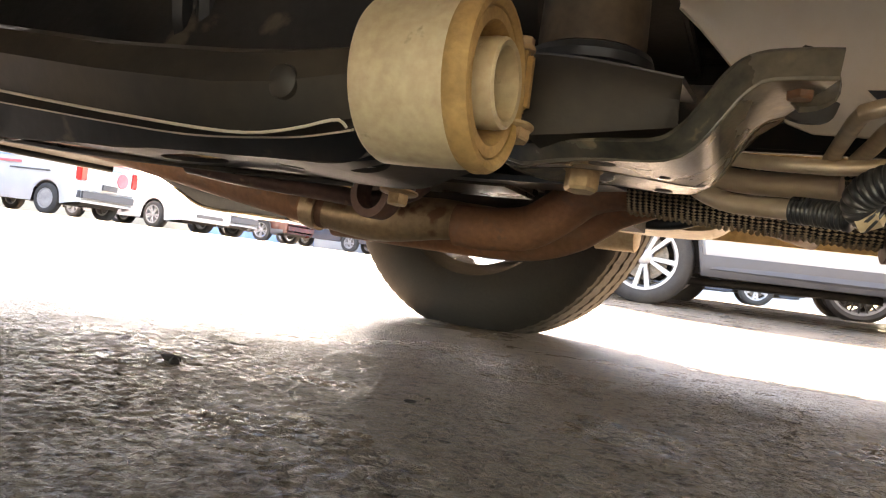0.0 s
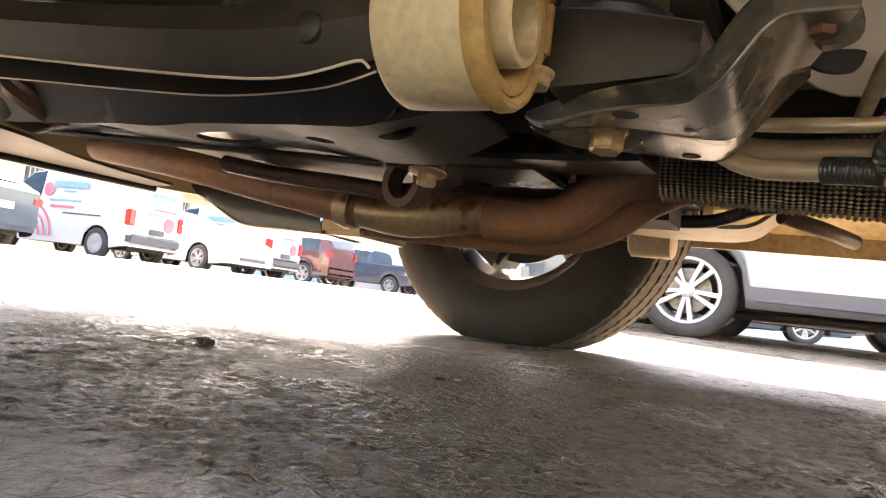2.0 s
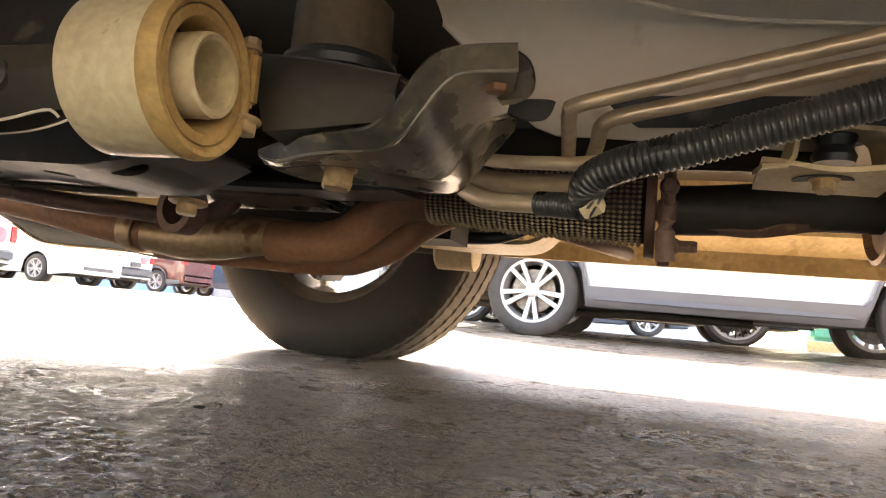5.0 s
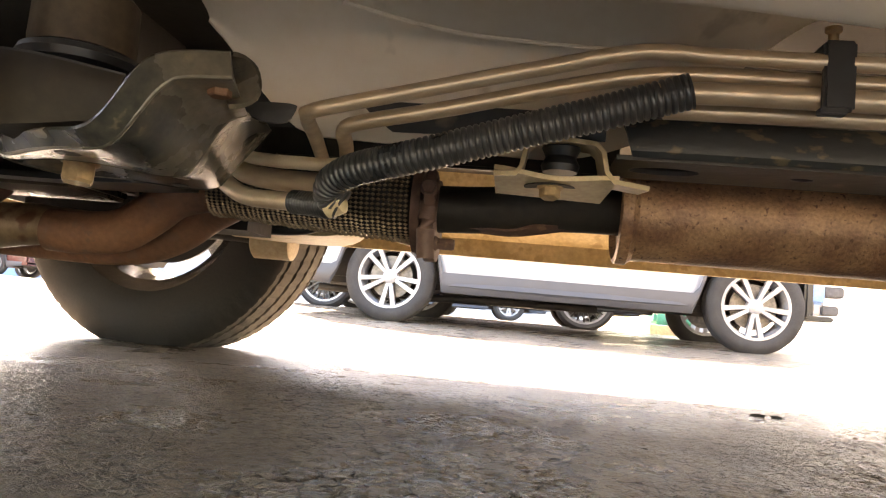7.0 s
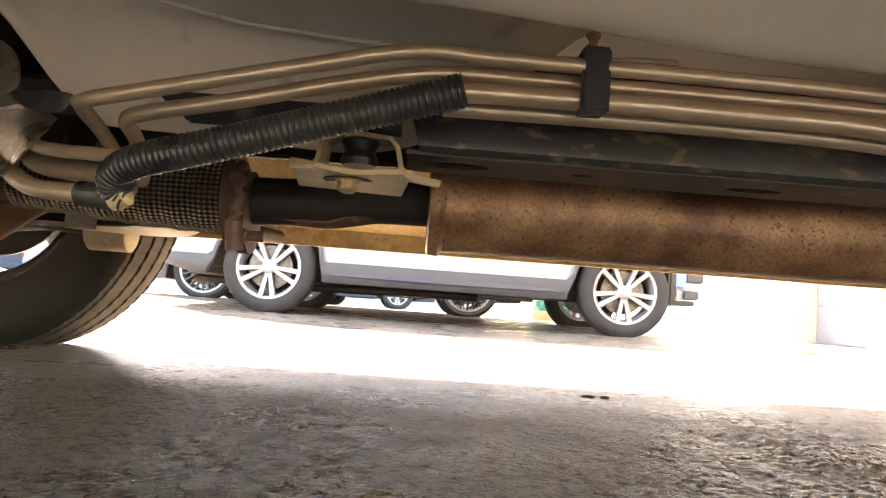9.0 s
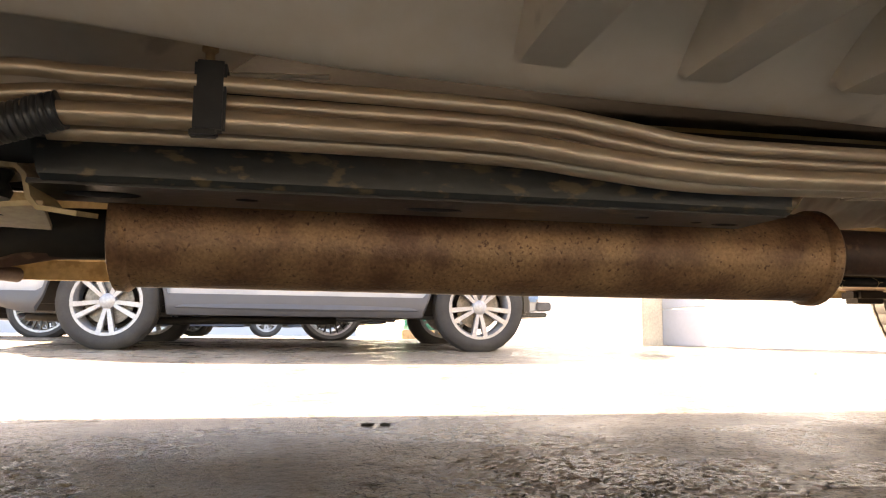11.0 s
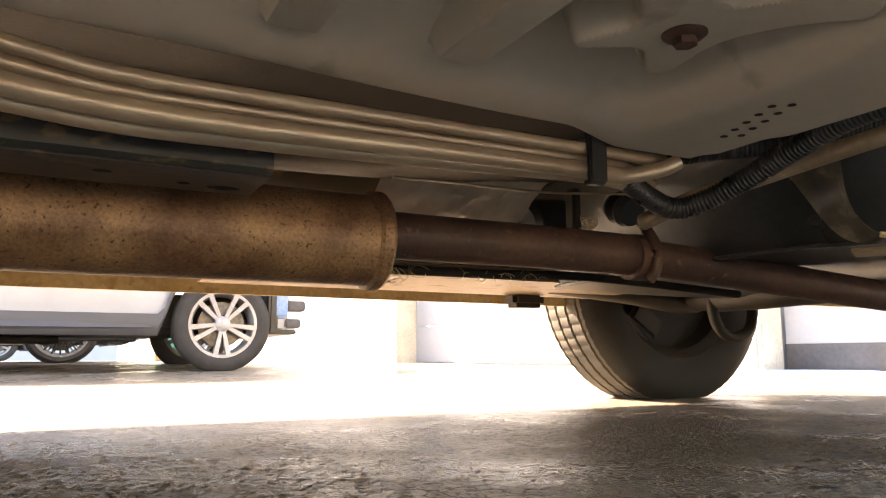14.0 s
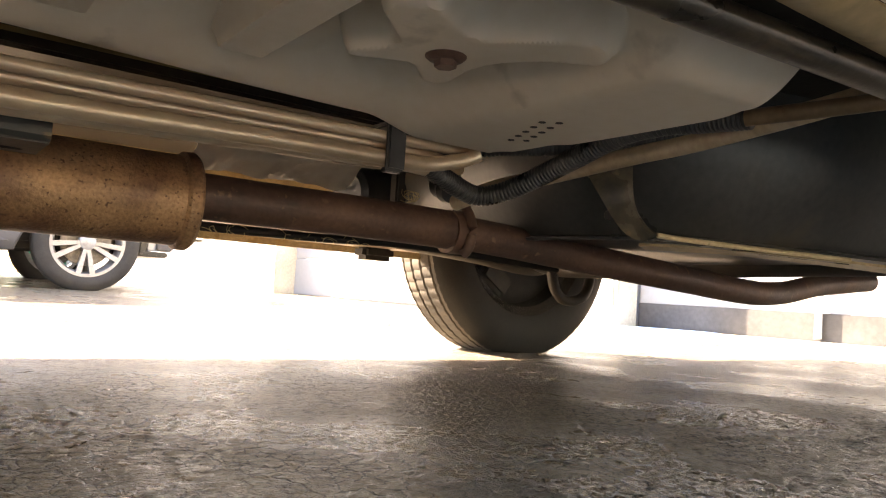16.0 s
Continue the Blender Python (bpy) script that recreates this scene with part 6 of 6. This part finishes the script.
v1.matrix_basis = pose(-13.05, 11.6, 0.10, 0, 0, 183)
copy_thing(v1, pose(-13.5, 16.6, 0.10, 0, 0, 182))
SEDAN = dict(wb=2.70, ro=0.95, fo=0.88, hw=0.88, r=0.31, rim=0.205, w=0.2, sill=0.20, belt=0.90, gap=0.05, spokes=10, m_rim=M_ALLOY, lamp_z=0.80, lamp_h=0.07,
             screens=((-0.50, 0.0), (1.22, 1.98)), top=[(-0.95, 0.95), (-0.6, 1.04), (0.05, 1.38), (1.1, 1.43), (2.05, 1.0), (3.2, 0.84), (3.58, 0.68)], glass=[(0.15, 0.95), (1.02, 1.85)])
s1 = parked_car("old_sedan", "dark blue-grey older sedan", "car", SEDAN, M_DARKP)
part("number_plate", box(-1.02, -0.99, -0.25, 0.25, 0.62, 0.74, 0.004), M_WHITEP, s1)
s1.matrix_basis = pose(-12.4, 7.6, 0.10, 0, 0, 181)
s2 = parked_car("white_sedan", "white sedan with a dark grille, nose towards the yard", "car", SEDAN, M_WHITEP)
s2.matrix_basis = pose(-15.2, 14.2, 0.10, 0, 0, -3)
s3 = parked_car("maroon_suv", "maroon suv with silver wheels", "car",
                dict(wb=2.70, ro=0.92, fo=0.85, hw=0.92, r=0.36, rim=0.24, w=0.22, sill=0.28, belt=1.05, clad=0.45, gap=0.06, spokes=10, m_rim=M_ALLOY, lamp_z=1.05, lamp_h=0.11,
                     screens=((-0.91, -0.75), (1.74, 2.24)), top=[(-0.92, 1.30), (-0.72, 1.62), (-0.3, 1.72), (1.2, 1.74), (1.7, 1.62), (2.3, 1.14), (3.2, 1.02), (3.55, 0.85)], glass=[(-0.5, 0.45), (0.55, 1.2), (1.26, 1.95)]), M_REDP)
s3.matrix_basis = pose(-14.6, 20.9, 0.10, 0, 0, 180)
s4 = parked_car("dark_pickup", "dark blue pickup far across the yard", "car",
                dict(wb=3.2, ro=1.1, fo=0.9, hw=0.95, r=0.38, rim=0.23, w=0.24, sill=0.40, belt=1.15, gap=0.07, spokes=6, m_rim=M_ALLOY, lamp_z=1.0,
                     top=[(-1.1, 1.22), (1.0, 1.22), (1.05, 1.75), (2.2, 1.80), (2.9, 1.25), (4.1, 1.10)], glass=[(1.2, 1.7), (1.8, 2.4)]), M_BLUEP)
s4.matrix_basis = pose(-15.0, 27.3, 0.10, 0, 0, 180)
s5 = copy_thing(s1, pose(0.2, 15.5, 0.10, 0, 0, 184))
s6 = copy_thing(s2, pose(-4.0, 17.0, 0.10, 0, 0, 2))
M_GREEN = material("green_plastic_bin", (0.02, 0.22, 0.15), (0.03, 0.28, 0.19), 0.5, scale=3, grain=40, bump=0.1)
bin_ = thing("utility_bin", (2.75, 11.2, 0.11), "green plastic bin standing on a pallet by the wall", "bin")
part("tub", box(2.35, 3.2, 10.9, 11.5, 0.25, 1.0, 0.05), M_GREEN, bin_)
part("pallet", box(2.3, 3.25, 10.85, 11.55, 0.105, 0.24, 0.01), M_BOLT, bin_)

# ---- litter on the ground ----
rnd = random.Random(4)


def pebble(at, s, name, label, mat=M_STONE):
    bm = bmesh.new()
    bmesh.ops.create_icosphere(bm, subdivisions=1, radius=1)
    for v in bm.verts:
        k = 0.7 + 0.6 * rnd.random()
        v.co = Vector((v.co.x * s[0] * k, v.co.y * s[1] * k, v.co.z * s[2] * k))
    bm.verts.index_update()
    g = [tuple(v.co + Vector((at[0], at[1], rise(at[0], at[1]) + s[2] * 0.55))) for v in bm.verts], [tuple(v.index for v in f.verts) for f in bm.faces]
    bm.free()
    ob = part(name, g, mat, smooth=False)
    return tagged(ob, label, "litter")


pebble((-0.266, 0.725), (0.013, 0.008, 0.006), "debris_lump", "dark crumbly lump lying on the concrete", M_DARK)
pebble((-0.255, 0.716), (0.006, 0.006, 0.005), "debris_lump", "dark crumbly lump lying on the concrete", M_DARK)
pebble((-0.009, 0.791), (0.004, 0.004, 0.003), "pebble", "pale small pebble lying on the concrete")
pebble((-0.02, 0.775), (0.007, 0.005, 0.002), "leaf_scrap", "dark scrap of leaf on the concrete", M_DARK)
pebble((0.905, 1.441), (0.014, 0.005, 0.004), "leaf_scrap", "curled dark leaf scrap on the concrete", M_DARK)
pebble((0.935, 1.436), (0.010, 0.004, 0.004), "leaf_scrap", "curled dark leaf scrap on the concrete", M_DARK)
pebble((2.19, 0.75), (0.008, 0.006, 0.004), "pebble", "brown pebble lying on the concrete")


def scattered(name, n, x0, x1, y0, y1, smin, smax, label, mat):
    geos = []
    for _ in range(n):
        x, y = rnd.uniform(x0, x1), rnd.uniform(y0, y1)
        s = rnd.uniform(smin, smax)
        z = rise(x, y)
        a = rnd.uniform(0, 6.3)
        pts = [(x + s * math.cos(a + q) * rnd.uniform(0.6, 1.2), y + s * math.sin(a + q) * rnd.uniform(0.6, 1.2), z - 0.0005) for q in (0, 1.6, 3.1, 4.7)]
        k = len(pts)
        pts.append((x, y, z + s * rnd.uniform(0.4, 0.9)))
        geos.append((pts, [(0, 1, 4), (1, 2, 4), (2, 3, 4), (3, 0, 4)]))
    ob = part(name, join(*geos), mat, smooth=False)
    return tagged(ob, label, "grit", kind="stuff")


scattered("loose_grit", 900, -1.5, 3.5, 0.2, 3.0, 0.0008, 0.003, "fine loose grit scattered on the concrete", M_STONE)
scattered("wall_rubble", 500, 3.0, 5.6, 2.0, 8.0, 0.004, 0.02, "sandy rubble along the foot of the wall", M_CONC)


# wisps of dry straw caught behind the muffler
def straw(x0, x1, y, z, n):
    geos = []
    for _ in range(n):
        x, a = rnd.uniform(x0, x1), rnd.uniform(0, 6.3)
        r = rnd.uniform(0.006, 0.018)
        p0 = Vector((x, y + rnd.uniform(-0.006, 0.006), z + rnd.uniform(-0.004, 0.004)))
        pts = [p0 + Vector((r * math.cos(a + q) * (1 - 0.2 * q), rnd.uniform(-0.004, 0.004), 0.55 * r * math.sin(a + q))) for q in (0, 0.7, 1.5, 2.4)]
        geos.append(tube([tuple(p) for p in pts], 0.0004, 4, 0.004))
    return join(*geos)


tagged(part("straw_wisps", straw(1.415, 1.445, 0.985, 0.214, 26), M_STRAW), "wisps of dry straw caught behind the muffler", "straw", kind="stuff")
tagged(part("straw_wisps", straw(1.45, 1.70, 1.035, 0.228, 22), M_STRAW), "wisps of dry straw caught on the tie bar", "straw", kind="stuff")
tagged(part("straw_wisps", straw(1.712, 1.724, 0.955, 0.300, 22), M_STRAW), "dry straw tuft caught at the pipe hanger", "straw", kind="stuff")
